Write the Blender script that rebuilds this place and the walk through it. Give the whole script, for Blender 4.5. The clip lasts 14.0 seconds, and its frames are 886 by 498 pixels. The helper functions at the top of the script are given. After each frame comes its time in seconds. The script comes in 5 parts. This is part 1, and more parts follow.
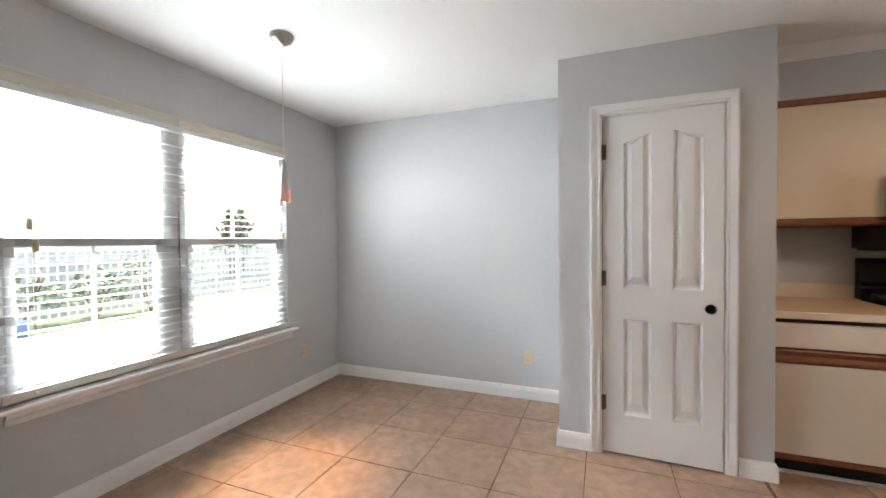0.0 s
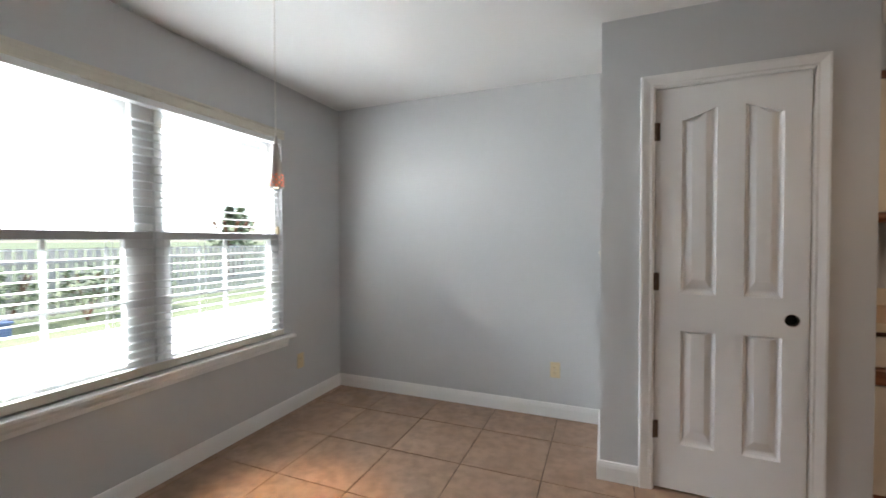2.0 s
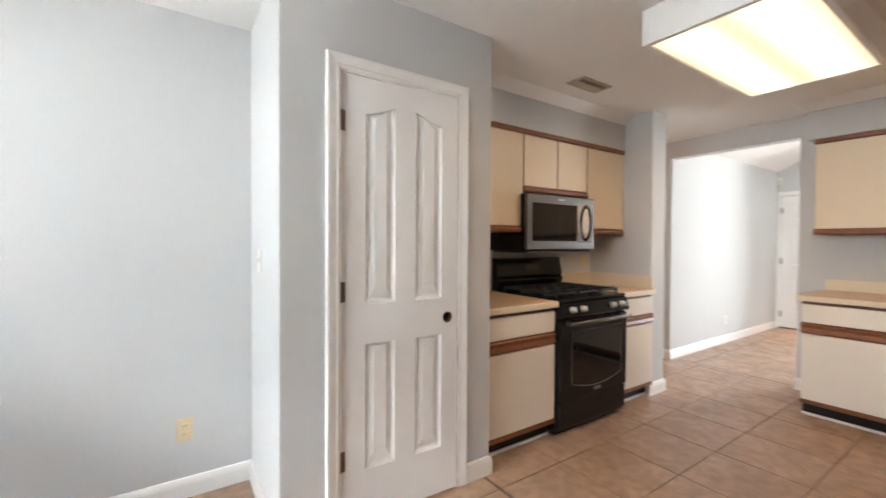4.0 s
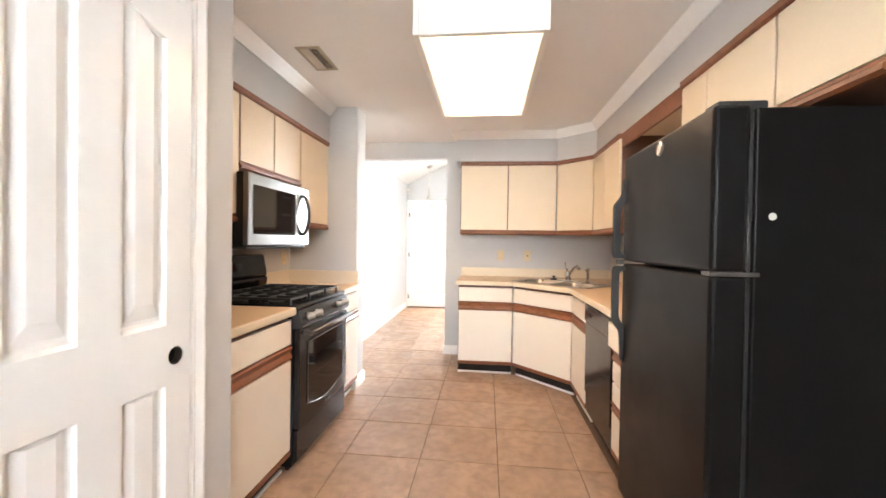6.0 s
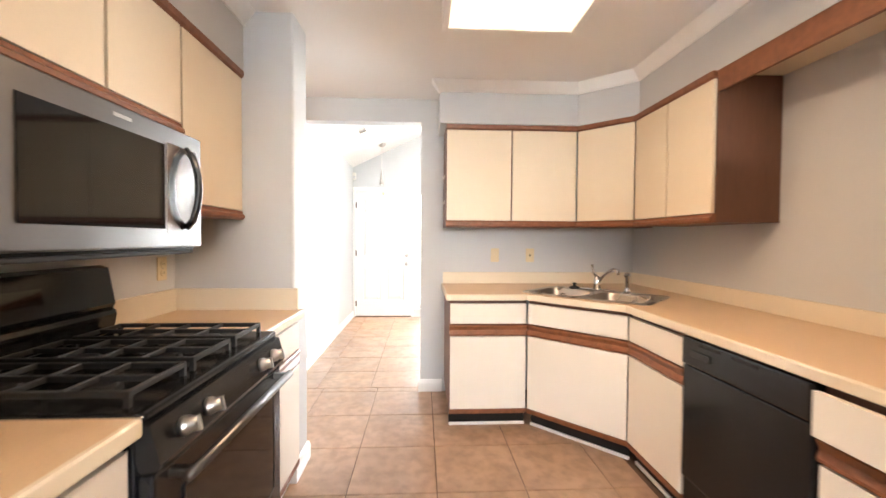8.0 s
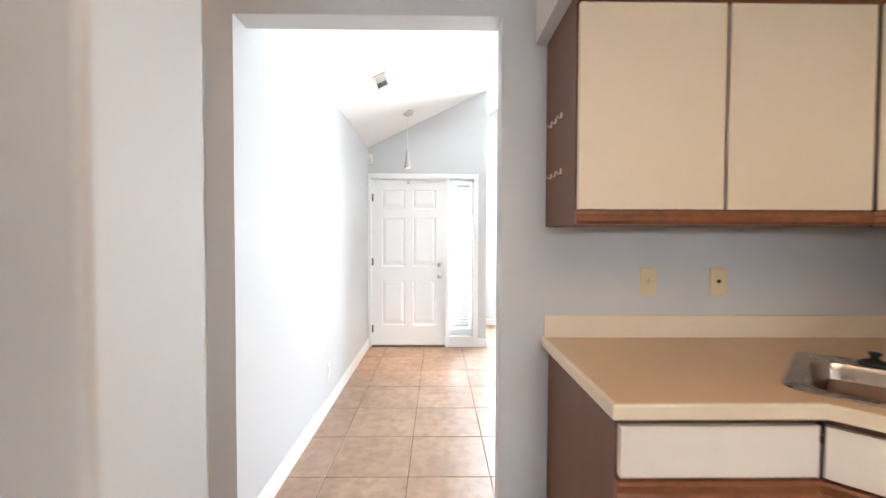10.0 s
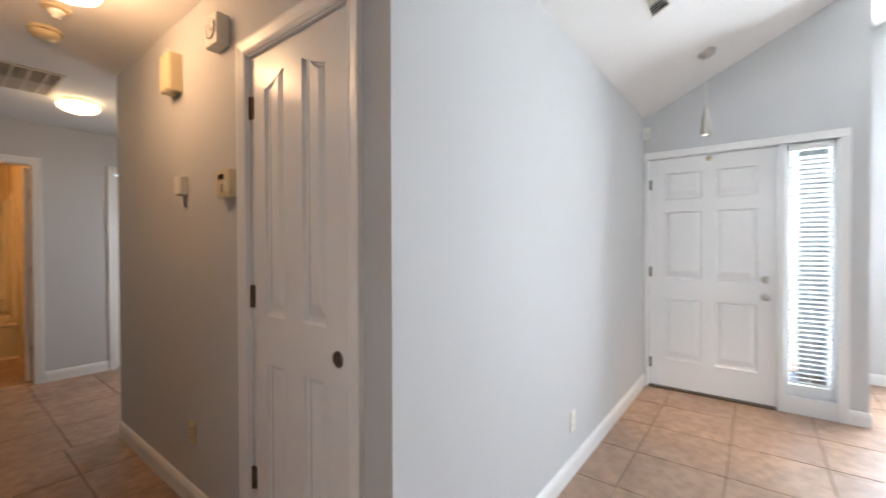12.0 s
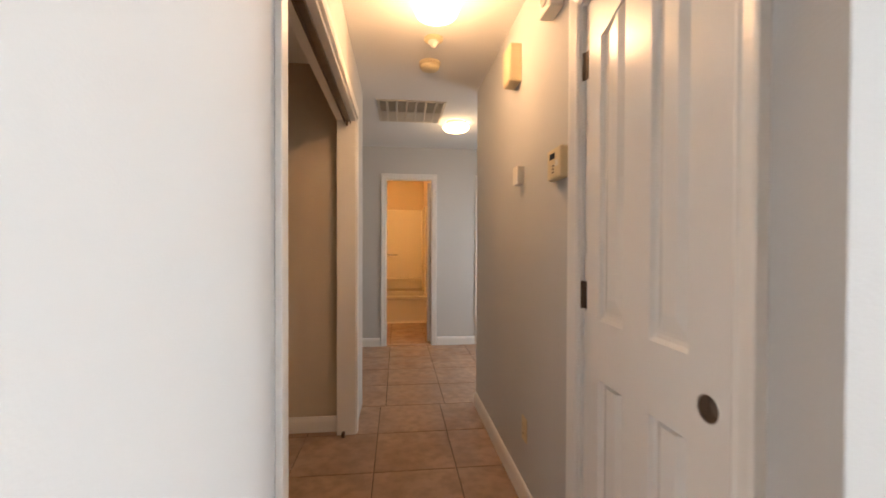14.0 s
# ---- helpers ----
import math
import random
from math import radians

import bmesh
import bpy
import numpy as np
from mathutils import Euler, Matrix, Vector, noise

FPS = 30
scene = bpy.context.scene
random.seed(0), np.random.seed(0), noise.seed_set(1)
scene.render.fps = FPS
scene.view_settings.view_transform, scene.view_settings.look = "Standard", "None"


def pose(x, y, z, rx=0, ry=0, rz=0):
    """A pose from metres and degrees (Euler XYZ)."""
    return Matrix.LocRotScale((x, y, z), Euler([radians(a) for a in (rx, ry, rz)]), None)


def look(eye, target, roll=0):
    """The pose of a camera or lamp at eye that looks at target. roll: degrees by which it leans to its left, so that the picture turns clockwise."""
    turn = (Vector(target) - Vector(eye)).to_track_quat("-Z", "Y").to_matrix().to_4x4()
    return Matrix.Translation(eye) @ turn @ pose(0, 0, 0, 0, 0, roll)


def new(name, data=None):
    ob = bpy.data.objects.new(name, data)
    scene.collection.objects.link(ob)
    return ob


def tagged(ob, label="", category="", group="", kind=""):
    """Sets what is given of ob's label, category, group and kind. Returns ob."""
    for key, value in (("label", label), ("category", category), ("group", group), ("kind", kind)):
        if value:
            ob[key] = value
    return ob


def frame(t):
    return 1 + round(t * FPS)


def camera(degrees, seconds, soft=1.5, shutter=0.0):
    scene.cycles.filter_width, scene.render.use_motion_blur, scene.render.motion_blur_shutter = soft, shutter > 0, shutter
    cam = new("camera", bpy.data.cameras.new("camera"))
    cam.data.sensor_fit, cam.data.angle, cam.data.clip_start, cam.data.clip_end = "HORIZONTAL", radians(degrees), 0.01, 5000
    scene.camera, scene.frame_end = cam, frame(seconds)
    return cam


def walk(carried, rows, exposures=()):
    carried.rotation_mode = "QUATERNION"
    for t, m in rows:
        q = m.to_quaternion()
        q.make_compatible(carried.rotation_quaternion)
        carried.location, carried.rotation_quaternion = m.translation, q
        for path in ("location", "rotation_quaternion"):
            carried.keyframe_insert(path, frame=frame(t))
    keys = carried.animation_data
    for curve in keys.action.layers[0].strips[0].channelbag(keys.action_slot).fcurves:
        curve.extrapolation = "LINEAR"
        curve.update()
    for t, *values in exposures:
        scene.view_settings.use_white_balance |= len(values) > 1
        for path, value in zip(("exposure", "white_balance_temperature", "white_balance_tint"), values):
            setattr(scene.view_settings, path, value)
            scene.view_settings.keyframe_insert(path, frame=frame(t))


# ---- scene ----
# ---- the camera and its walk ----
cam = camera(95.3, 14.0, shutter=0.4)
PATH = [
    (0, (-0.006, 0.023, 1.307), (-0.741, 1.883, 1.266), -0.5),
    (0.5, (-0.013, 0.066, 1.296), (-0.877, 1.87, 1.268), -0.4),
    (1, (-0.046, 0.11, 1.3), (-0.962, 1.887, 1.265), -0.5),
    (1.5, (-0.12, 0.222, 1.301), (-1.032, 2.001, 1.253), -0.6),
    (2, (-0.248, 0.344, 1.286), (-0.989, 2.201, 1.243), -0.2),
    (2.5, (-0.35, 0.484, 1.276), (-0.701, 2.453, 1.24), 0.2),
    (3, (-0.445, 0.611, 1.302), (-0.284, 2.604, 1.256), 0.1),
    (3.5, (-0.547, 0.757, 1.281), (0.108, 2.646, 1.262), 0.2),
    (4, (-0.627, 0.937, 1.294), (0.49, 2.595, 1.263), 0.3),
    (4.2, (-0.655, 0.999, 1.29), (0.631, 2.53, 1.256), 0.4),
    (6.3, (-0.582, 1.77, 1.27), (1.417, 1.838, 1.24), 0.9),
    (6.5, (-0.506, 1.815, 1.251), (1.494, 1.817, 1.22), 0.8),
    (7, (-0.189, 1.894, 1.229), (1.81, 1.858, 1.195), 0.4),
    (7.2, (-0.049, 1.93, 1.25), (1.95, 1.875, 1.208), 0.4),
    (9.3, (1.788, 2.375, 1.298), (3.783, 2.254, 1.247), 0.3),
    (9.5, (1.928, 2.371, 1.302), (3.925, 2.295, 1.248), 0.4),
    (10, (2.318, 2.414, 1.324), (4.317, 2.388, 1.272), 0.2),
    (10.5, (2.611, 2.4, 1.315), (4.602, 2.588, 1.271), 0.1),
    (11, (2.87, 2.407, 1.309), (4.808, 2.901, 1.275), -0.0),
    (11.5, (3.051, 2.419, 1.302), (4.859, 3.273, 1.272), -0.2),
    (12, (3.198, 2.445, 1.29), (4.777, 3.673, 1.267), -0.2),
    (12.5, (3.296, 2.473, 1.302), (4.539, 4.039, 1.28), -0.4),
    (13, (3.348, 2.522, 1.294), (4.202, 4.331, 1.279), -0.2),
    (13.5, (3.37, 2.603, 1.268), (3.852, 4.544, 1.255), 0.1),
    (14, (3.395, 2.771, 1.249), (3.62, 4.758, 1.225), 0.2),
]

EXPOSURES = [(0.0, 2.4, 6400, 10), (0.5, 2.2, 6400, 10), (1.0, 2.0, 6400, 10), (2.0, 1.8, 6400, 10), (3.0, 2.45, 6400, 10), (3.5, 2.55, 6450, 10), (4.2, 2.72, 6550, 10), (6.4, 3.55, 6550, 10), (7.2, 3.58, 6600, 10), (9.4, 3.12, 6350, 10), (10.0, 2.85, 6200, 10), (11.0, 2.4, 5850, 10), (12.0, 2.15, 6050, 10), (13.0, 2.2, 6350, 10), (14.0, 2.62, 6500, 10)]
walk(cam, [(t, look(eye, target, roll)) for t, eye, target, roll in PATH], EXPOSURES)

# ---- world and sun ----
world = bpy.data.worlds.new("sky")
scene.world = world
world.use_nodes = True
wn = world.node_tree
sky = wn.nodes.new("ShaderNodeTexSky")
sky.sky_type, sky.sun_disc, sky.sun_elevation, sky.sun_rotation = "NISHITA", False, radians(70), radians(180)
wn.nodes["Background"].inputs["Strength"].default_value = 0.15
wn.links.new(sky.outputs[0], wn.nodes["Background"].inputs["Color"])
sun = new("sun", bpy.data.lights.new("sun", "SUN"))
sun.data.energy, sun.data.angle, sun.data.color = 4.0, radians(0.6), (1.0, 0.95, 0.88)
sun.matrix_world = look((0, 0, 20), (0.0, 7.3, 0.0))


def area_lamp(name, eye, target, w, h, watts, colour):
    ob = new(name, bpy.data.lights.new(name, "AREA"))
    ob.data.shape, ob.data.size, ob.data.size_y = "RECTANGLE", w, h
    ob.data.energy, ob.data.color = watts, colour
    ob.matrix_world = look(eye, target)
    return ob


def bulb(name, place, watts, colour, radius=0.05):
    ob = new(name, bpy.data.lights.new(name, "POINT"))
    ob.data.energy, ob.data.color, ob.data.shadow_soft_size = watts, colour, radius
    ob.location = place
    return ob


def down_lamp(name, place, watts, colour):
    ob = new(name, bpy.data.lights.new(name, "SPOT"))
    ob.data.energy, ob.data.color, ob.data.shadow_soft_size = watts, colour, 0.02
    ob.data.spot_size, ob.data.spot_blend = radians(44), 0.8
    ob.location = place
    return ob


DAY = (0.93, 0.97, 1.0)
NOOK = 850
# Unseen lamp added high outside the nook, in place of the sky's light.
area_lamp("nook_sky_lamp", (-6.5, 1.8, 4.7), (-1.0, 2.0, 0.8), 5.0, 1.7, NOOK, DAY)
# Lamp added outside the upper sashes to stand for the bright sky.
area_lamp("nook_window_sky_lamp", (-2.90, 1.70, 1.80), (-1.70, 1.70, 0.75), 1.70, 0.56, 16, DAY)
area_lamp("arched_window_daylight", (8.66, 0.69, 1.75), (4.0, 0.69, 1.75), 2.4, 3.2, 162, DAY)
area_lamp("sidelight_daylight", (7.40, 2.13, 1.1), (4.0, 2.13, 1.1), 0.28, 1.86, 2.6, DAY)
area_lamp("kitchen_fluorescent", (1.925, 1.73, 2.252), (1.925, 1.73, 0.0), 1.18, 0.55, 2.35, (1.0, 0.69, 0.47))
down_lamp("nook_pendant_bulb", (-1.628, 1.768, 1.535), 34, (1.0, 0.62, 0.34))
down_lamp("entry_pendant_bulb", (6.69, 2.743, 2.085), 20, (1.0, 0.70, 0.42))
bulb("hall_lamp_bulb", (3.575, 4.66, 2.26), 2.4, (1.0, 0.56, 0.28), 0.08)
bulb("hall_far_lamp_bulb", (3.96, 6.67, 2.30), 0.5, (1.0, 0.62, 0.32), 0.08)
bulb("bath_bulb", (2.85, 8.6, 2.2), 4.8, (1.0, 0.50, 0.16), 0.08)
area_lamp("bedroom_daylight", (5.4, 6.8, 1.4), (3.6, 6.6, 0.3), 0.8, 1.2, 3.2, DAY)

# ---- materials ----


def material(name, colour, rough=0.5, metal=0.0, grain=0.0, grain_scale=40.0, bump=0.0, bump_scale=200.0, big=0.0, big_scale=1.5, emit=0.0, emit_colour=None, per_object=0.0, stretch=None, coat=0.0, rough_var=0.0, tint=None, soft=(0.4, 0.75), spec=0.5, shuffle=False):
    m = bpy.data.materials.new(name)
    m.use_nodes = True
    nt = m.node_tree
    n, l = nt.nodes, nt.links
    b = n["Principled BSDF"]
    b.inputs["Roughness"].default_value, b.inputs["Metallic"].default_value = rough, metal
    b.inputs["Coat Weight"].default_value = coat
    b.inputs["Base Color"].default_value = (*colour, 1)
    tex = n.new("ShaderNodeTexCoord")
    mp = n.new("ShaderNodeMapping")
    l.new(tex.outputs["Object"], mp.inputs["Vector"])
    if stretch:
        mp.inputs["Scale"].default_value = stretch
    b.inputs["Specular IOR Level"].default_value = spec
    if shuffle:
        info = n.new("ShaderNodeObjectInfo")
        far = n.new("ShaderNodeMath")
        far.operation = "MULTIPLY"
        far.inputs[1].default_value = 53.0
        l.new(info.outputs["Random"], far.inputs[0])
        l.new(far.outputs[0], mp.inputs["Location"])
    last = None

    def mix(a, fac_socket, dark):
        x = n.new("ShaderNodeMix")
        x.data_type = "RGBA"
        if a is None:
            x.inputs["A"].default_value = (*colour, 1)
        else:
            l.new(a, x.inputs["A"])
        x.inputs["B"].default_value = (*dark, 1)
        l.new(fac_socket, x.inputs["Factor"])
        return x.outputs["Result"]

    def noise_fac(scale, amount, detail=4.0, lo=soft[0], hi=soft[1]):
        t = n.new("ShaderNodeTexNoise")
        t.inputs["Scale"].default_value, t.inputs["Detail"].default_value = scale, detail
        l.new(mp.outputs["Vector"], t.inputs["Vector"])
        r = n.new("ShaderNodeMapRange")
        r.inputs["From Min"].default_value, r.inputs["From Max"].default_value = lo, hi
        r.inputs["To Max"].default_value = amount
        l.new(t.outputs["Fac"], r.inputs["Value"])
        return r.outputs["Result"]

    second = tint or tuple(c * 0.55 for c in colour)
    if grain:
        last = mix(last, noise_fac(grain_scale, grain), second)
    if big:
        last = mix(last, noise_fac(big_scale, big, 6.0), second)
    if per_object:
        info = n.new("ShaderNodeObjectInfo")
        r = n.new("ShaderNodeMapRange")
        r.inputs["To Max"].default_value = per_object
        l.new(info.outputs["Random"], r.inputs["Value"])
        last = mix(last, r.outputs["Result"], second)
    if last:
        l.new(last, b.inputs["Base Color"])
    if rough_var:
        f = noise_fac(6.0, rough_var)
        a = n.new("ShaderNodeMath")
        a.inputs[1].default_value = rough
        l.new(f, a.inputs[0])
        l.new(a.outputs[0], b.inputs["Roughness"])
    if bump:
        t = n.new("ShaderNodeTexNoise")
        t.inputs["Scale"].default_value, t.inputs["Detail"].default_value = bump_scale, 3.0
        l.new(mp.outputs["Vector"], t.inputs["Vector"])
        k = n.new("ShaderNodeBump")
        k.inputs["Strength"].default_value, k.inputs["Distance"].default_value = bump, 0.004
        l.new(t.outputs["Fac"], k.inputs["Height"])
        l.new(k.outputs["Normal"], b.inputs["Normal"])
    if emit:
        b.inputs["Emission Color"].default_value = (*(emit_colour or colour), 1)
        b.inputs["Emission Strength"].default_value = emit
    return m


PAINT = material("grey_wall_paint", (0.572, 0.574, 0.572), 0.72, bump=0.10, bump_scale=160, big=0.05, big_scale=0.9)
CEIL = material("ceiling_paint", (0.80, 0.79, 0.77), 0.9, bump=0.35, bump_scale=90, big=0.04)
TRIM = material("white_trim_paint", (0.82, 0.81, 0.79), 0.32, bump=0.015, bump_scale=60, big=0.04, big_scale=3)
DOORW = material("white_door_paint", (0.82, 0.81, 0.795), 0.25, bump=0.03, bump_scale=120, big=0.05, big_scale=2, stretch=(1, 1, 0.25))
TILE = material("floor_tile_glaze", (0.435, 0.282, 0.188), 0.28, grain=0.6, grain_scale=16, bump=0.10, bump_scale=30, big=0.42, big_scale=3.6, per_object=0.2, rough_var=0.18, tint=(0.225, 0.145, 0.10), soft=(0.40, 0.66), shuffle=True)
GROUT = material("floor_grout", (0.14, 0.09, 0.06), 0.95, grain=0.5, grain_scale=60, bump=0.3)
CREAM = material("cream_laminate", (0.74, 0.63, 0.475), 0.42, bump=0.05, bump_scale=150, big=0.06, big_scale=2, grain=0.05, grain_scale=120)
# Beige for the closet's inner walls, warmer than the grey of the hall.
CLOSETBEIGE = material("beige_closet_wall", (0.58, 0.49, 0.38), 0.75, bump=0.10, bump_scale=160, big=0.06, big_scale=0.9)
VENTPAINT = material("cream_grille_paint", (0.66, 0.60, 0.50), 0.5, big=0.15, big_scale=6)
LAMWHITE = material("pale_laminate", (0.79, 0.735, 0.65), 0.42, bump=0.05, bump_scale=150, big=0.06, big_scale=2)
BEIGE = material("beige_register_paint", (0.42, 0.34, 0.24), 0.5, big=0.3, big_scale=6)
COUNTER = material("counter_laminate", (0.66, 0.46, 0.28), 0.35, grain=0.10, grain_scale=160, big=0.12, big_scale=3)
EDGE = material("counter_edge_laminate", (0.74, 0.64, 0.49), 0.4, big=0.1, big_scale=3)
OAK = material("brown_stained_oak", (0.24, 0.085, 0.034), 0.42, grain=0.75, grain_scale=30, bump=0.15, bump_scale=90, big=0.3, big_scale=4, stretch=(1, 1, 1))
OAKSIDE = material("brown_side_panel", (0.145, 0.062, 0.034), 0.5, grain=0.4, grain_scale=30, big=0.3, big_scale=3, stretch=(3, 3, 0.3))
BLACK = material("black_enamel", (0.010, 0.010, 0.011), 0.16, big=0.2, rough_var=0.06, spec=0.3)
BLACKTEX = material("black_textured_steel", (0.007, 0.006, 0.006), 0.28, bump=0.12, bump_scale=420, big=0.25, rough_var=0.1, spec=0.095)
BLACKMAT = material("black_cast_iron", (0.016, 0.016, 0.016), 0.6, bump=0.25, bump_scale=150)
# Near-black for real dark parts, and for painting in the shade of openings.
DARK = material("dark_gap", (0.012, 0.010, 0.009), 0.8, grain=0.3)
GLASSBLK = material("dark_oven_glass", (0.008, 0.008, 0.009), 0.05, big=0.1, spec=0.4)
STEEL = material("brushed_steel", (0.18, 0.172, 0.165), 0.30, 1.0, grain=0.12, grain_scale=60, stretch=(1, 1, 14), rough_var=0.1)
SINKSTEEL = material("stainless_sink_steel", (0.46, 0.42, 0.38), 0.26, 1.0, grain=0.12, grain_scale=60, rough_var=0.12)
DARKCHROME = material("dark_chrome", (0.10, 0.10, 0.10), 0.16, 1.0, rough_var=0.08)
CHROME = material("chrome", (0.75, 0.74, 0.72), 0.10, 1.0, rough_var=0.08)
NICKEL = material("brushed_nickel", (0.52, 0.49, 0.45), 0.30, 1.0, grain=0.15, grain_scale=80)
HINGE = material("bronze_hinge", (0.16, 0.12, 0.09), 0.4, 0.9, grain=0.3)
IVORY = material("ivory_plastic", (0.70, 0.58, 0.36), 0.35, big=0.05)
OFFWHITE = material("white_plastic", (0.76, 0.73, 0.66), 0.4, big=0.05)
BLIND = material("white_blind_slat", (0.82, 0.83, 0.82), 0.45, big=0.04)
VINYL = material("white_vinyl_sash", (0.78, 0.78, 0.77), 0.35, big=0.04)
DIFFUSER = material("lit_diffuser", (0.9, 0.88, 0.82), 0.6, emit=0.2, emit_colour=(1.0, 0.80, 0.52))


def tube_glow(m, lines, width, low, high):
    """Brighter bands on a diffuser where the tubes lie behind it, at y = lines."""
    n, l = m.node_tree.nodes, m.node_tree.links
    geo, sep = n.new("ShaderNodeNewGeometry"), n.new("ShaderNodeSeparateXYZ")
    l.new(geo.outputs["Position"], sep.inputs[0])
    total = None
    for y in lines:
        d = n.new("ShaderNodeMath")
        d.operation = "SUBTRACT"
        d.inputs[1].default_value = y
        l.new(sep.outputs["Y"], d.inputs[0])
        a = n.new("ShaderNodeMath")
        a.operation = "ABSOLUTE"
        l.new(d.outputs[0], a.inputs[0])
        q = n.new("ShaderNodeMapRange")
        q.interpolation_type = "SMOOTHSTEP"
        q.inputs["From Max"].default_value, q.inputs["To Min"].default_value, q.inputs["To Max"].default_value = width, high, low / len(lines)
        l.new(a.outputs[0], q.inputs["Value"])
        if total is None:
            total = q.outputs["Result"]
        else:
            k = n.new("ShaderNodeMath")
            l.new(total, k.inputs[0])
            l.new(q.outputs["Result"], k.inputs[1])
            total = k.outputs[0]
    l.new(total, n["Principled BSDF"].inputs["Emission Strength"])


tube_glow(DIFFUSER, (1.58, 1.88), 0.17, 0.13, 0.30)
GLOW = material("lit_lamp_glass", (0.95, 0.85, 0.7), 0.4, emit=1.2, emit_colour=(1.0, 0.70, 0.36))
GLOWSMALL = material("lit_bulb", (0.95, 0.9, 0.8), 0.4, emit=1.5, emit_colour=(1.0, 0.85, 0.65))
# Glow put in for lamplight passing through the pendant shade's perforations.
GLOWRED = material("red_lattice_glow", (0.8, 0.25, 0.12), 0.3, emit=0.28, emit_colour=(1.0, 0.30, 0.16))
DIFFW = material("sensor_lens", (0.6, 0.6, 0.6), 0.3)
BOREWOOD = material("bored_door_core", (0.22, 0.16, 0.12), 0.8, grain=0.4, grain_scale=90)
VALANCE = material("ivory_valance", (0.66, 0.62, 0.53), 0.45, big=0.06)
TUB = material("tub_enamel", (0.75, 0.68, 0.55), 0.25, big=0.05)

# ---- mesh helpers ----
ORG = {}


def obj(name, bm, mat, parent=None, label="", smooth=False):
    """Link a bmesh, given in world metres, as one mesh object, under parent where one is given."""
    o = ORG.get(parent, Vector((0, 0, 0))) if parent else Vector((0, 0, 0))
    if o.length:
        bmesh.ops.translate(bm, verts=bm.verts, vec=-o)
    me = bpy.data.meshes.new(name)
    bm.normal_update()
    bm.to_mesh(me)
    bm.free()
    for mt in (mat if isinstance(mat, (list, tuple)) else (mat,)):
        me.materials.append(mt)
    if smooth:
        for p in me.polygons:
            p.use_smooth = True
    ob = new(name, me)
    if parent:
        ob.parent = parent
        ORG[ob] = o
    if label:
        ob["label"] = label
    return ob


part = obj


def thing(name, at, label, category, group=""):
    ob = new(name)
    ob.location = at
    ob.empty_display_size = 0.1
    ORG[ob] = Vector(at)
    return tagged(ob, label, category, group)


def rooted(ob):
    ORG[ob] = Vector((0, 0, 0))
    return ob


def add_box(bm, x0, y0, z0, x1, y1, z1, bevel=0.0, segs=2):
    m = Matrix.Translation(((x0 + x1) / 2, (y0 + y1) / 2, (z0 + z1) / 2)) @ Matrix.Diagonal((abs(x1 - x0), abs(y1 - y0), abs(z1 - z0), 1))
    vs = bmesh.ops.create_cube(bm, size=1.0, matrix=m)["verts"]
    if bevel:
        es = list({e for v in vs for e in v.link_edges})
        bmesh.ops.bevel(bm, geom=es, offset=bevel, segments=segs, affect="EDGES", profile=0.5)
    return bm


def box(x0, y0, z0, x1, y1, z1, bevel=0.0, segs=2):
    return add_box(bmesh.new(), x0, y0, z0, x1, y1, z1, bevel, segs)


def boxes(rows, bevel=0.0):
    bm = bmesh.new()
    for r in rows:
        add_box(bm, *r, bevel=bevel)
    return bm


def prism(poly, axis, a, b):
    """A polygon extruded along an axis from a to b. The polygon's pairs are the two other coordinates, in x, y, z order."""
    bm = bmesh.new()
    put = {"x": lambda u, v, w: (w, u, v), "y": lambda u, v, w: (u, w, v), "z": lambda u, v, w: (u, v, w)}[axis]
    lo = [bm.verts.new(put(u, v, a)) for u, v in poly]
    hi = [bm.verts.new(put(u, v, b)) for u, v in poly]
    bm.faces.new(lo)
    bm.faces.new(hi[::-1])
    k = len(poly)
    for i in range(k):
        bm.faces.new((lo[i], hi[i], hi[(i + 1) % k], lo[(i + 1) % k]))
    bmesh.ops.recalc_face_normals(bm, faces=bm.faces)
    return bm


def lathe(profile, m=None, n=28, caps=True):
    """A profile of (radius, height) pairs turned about z, then moved by m."""
    bm = bmesh.new()
    rings = []
    for r, z in profile:
        rings.append([bm.verts.new((r * math.cos(2 * math.pi * i / n), r * math.sin(2 * math.pi * i / n), z)) for i in range(n)])
    for a, b in zip(rings, rings[1:]):
        for i in range(n):
            bm.faces.new((a[i], a[(i + 1) % n], b[(i + 1) % n], b[i]))
    if caps:
        bm.faces.new(rings[0][::-1])
        bm.faces.new(rings[-1])
    bmesh.ops.recalc_face_normals(bm, faces=bm.faces)
    if m:
        bmesh.ops.transform(bm, matrix=m, verts=bm.verts)
    return bm


def tube(points, r, n=12):
    """A round bar along a line of points."""
    bm = bmesh.new()
    pts = [Vector(p) for p in points]
    rings = []
    up = Vector((0.13, 0.21, 0.97))
    for i, p in enumerate(pts):
        d = (pts[min(i + 1, len(pts) - 1)] - pts[max(i - 1, 0)]).normalized()
        s = d.cross(up).normalized()
        q = d.cross(s).normalized()
        rings.append([bm.verts.new(p + r * (math.cos(2 * math.pi * k / n) * s + math.sin(2 * math.pi * k / n) * q)) for k in range(n)])
    for a, b in zip(rings, rings[1:]):
        for i in range(n):
            bm.faces.new((a[i], a[(i + 1) % n], b[(i + 1) % n], b[i]))
    bm.faces.new(rings[0][::-1])
    bm.faces.new(rings[-1])
    bmesh.ops.recalc_face_normals(bm, faces=bm.faces)
    return bm


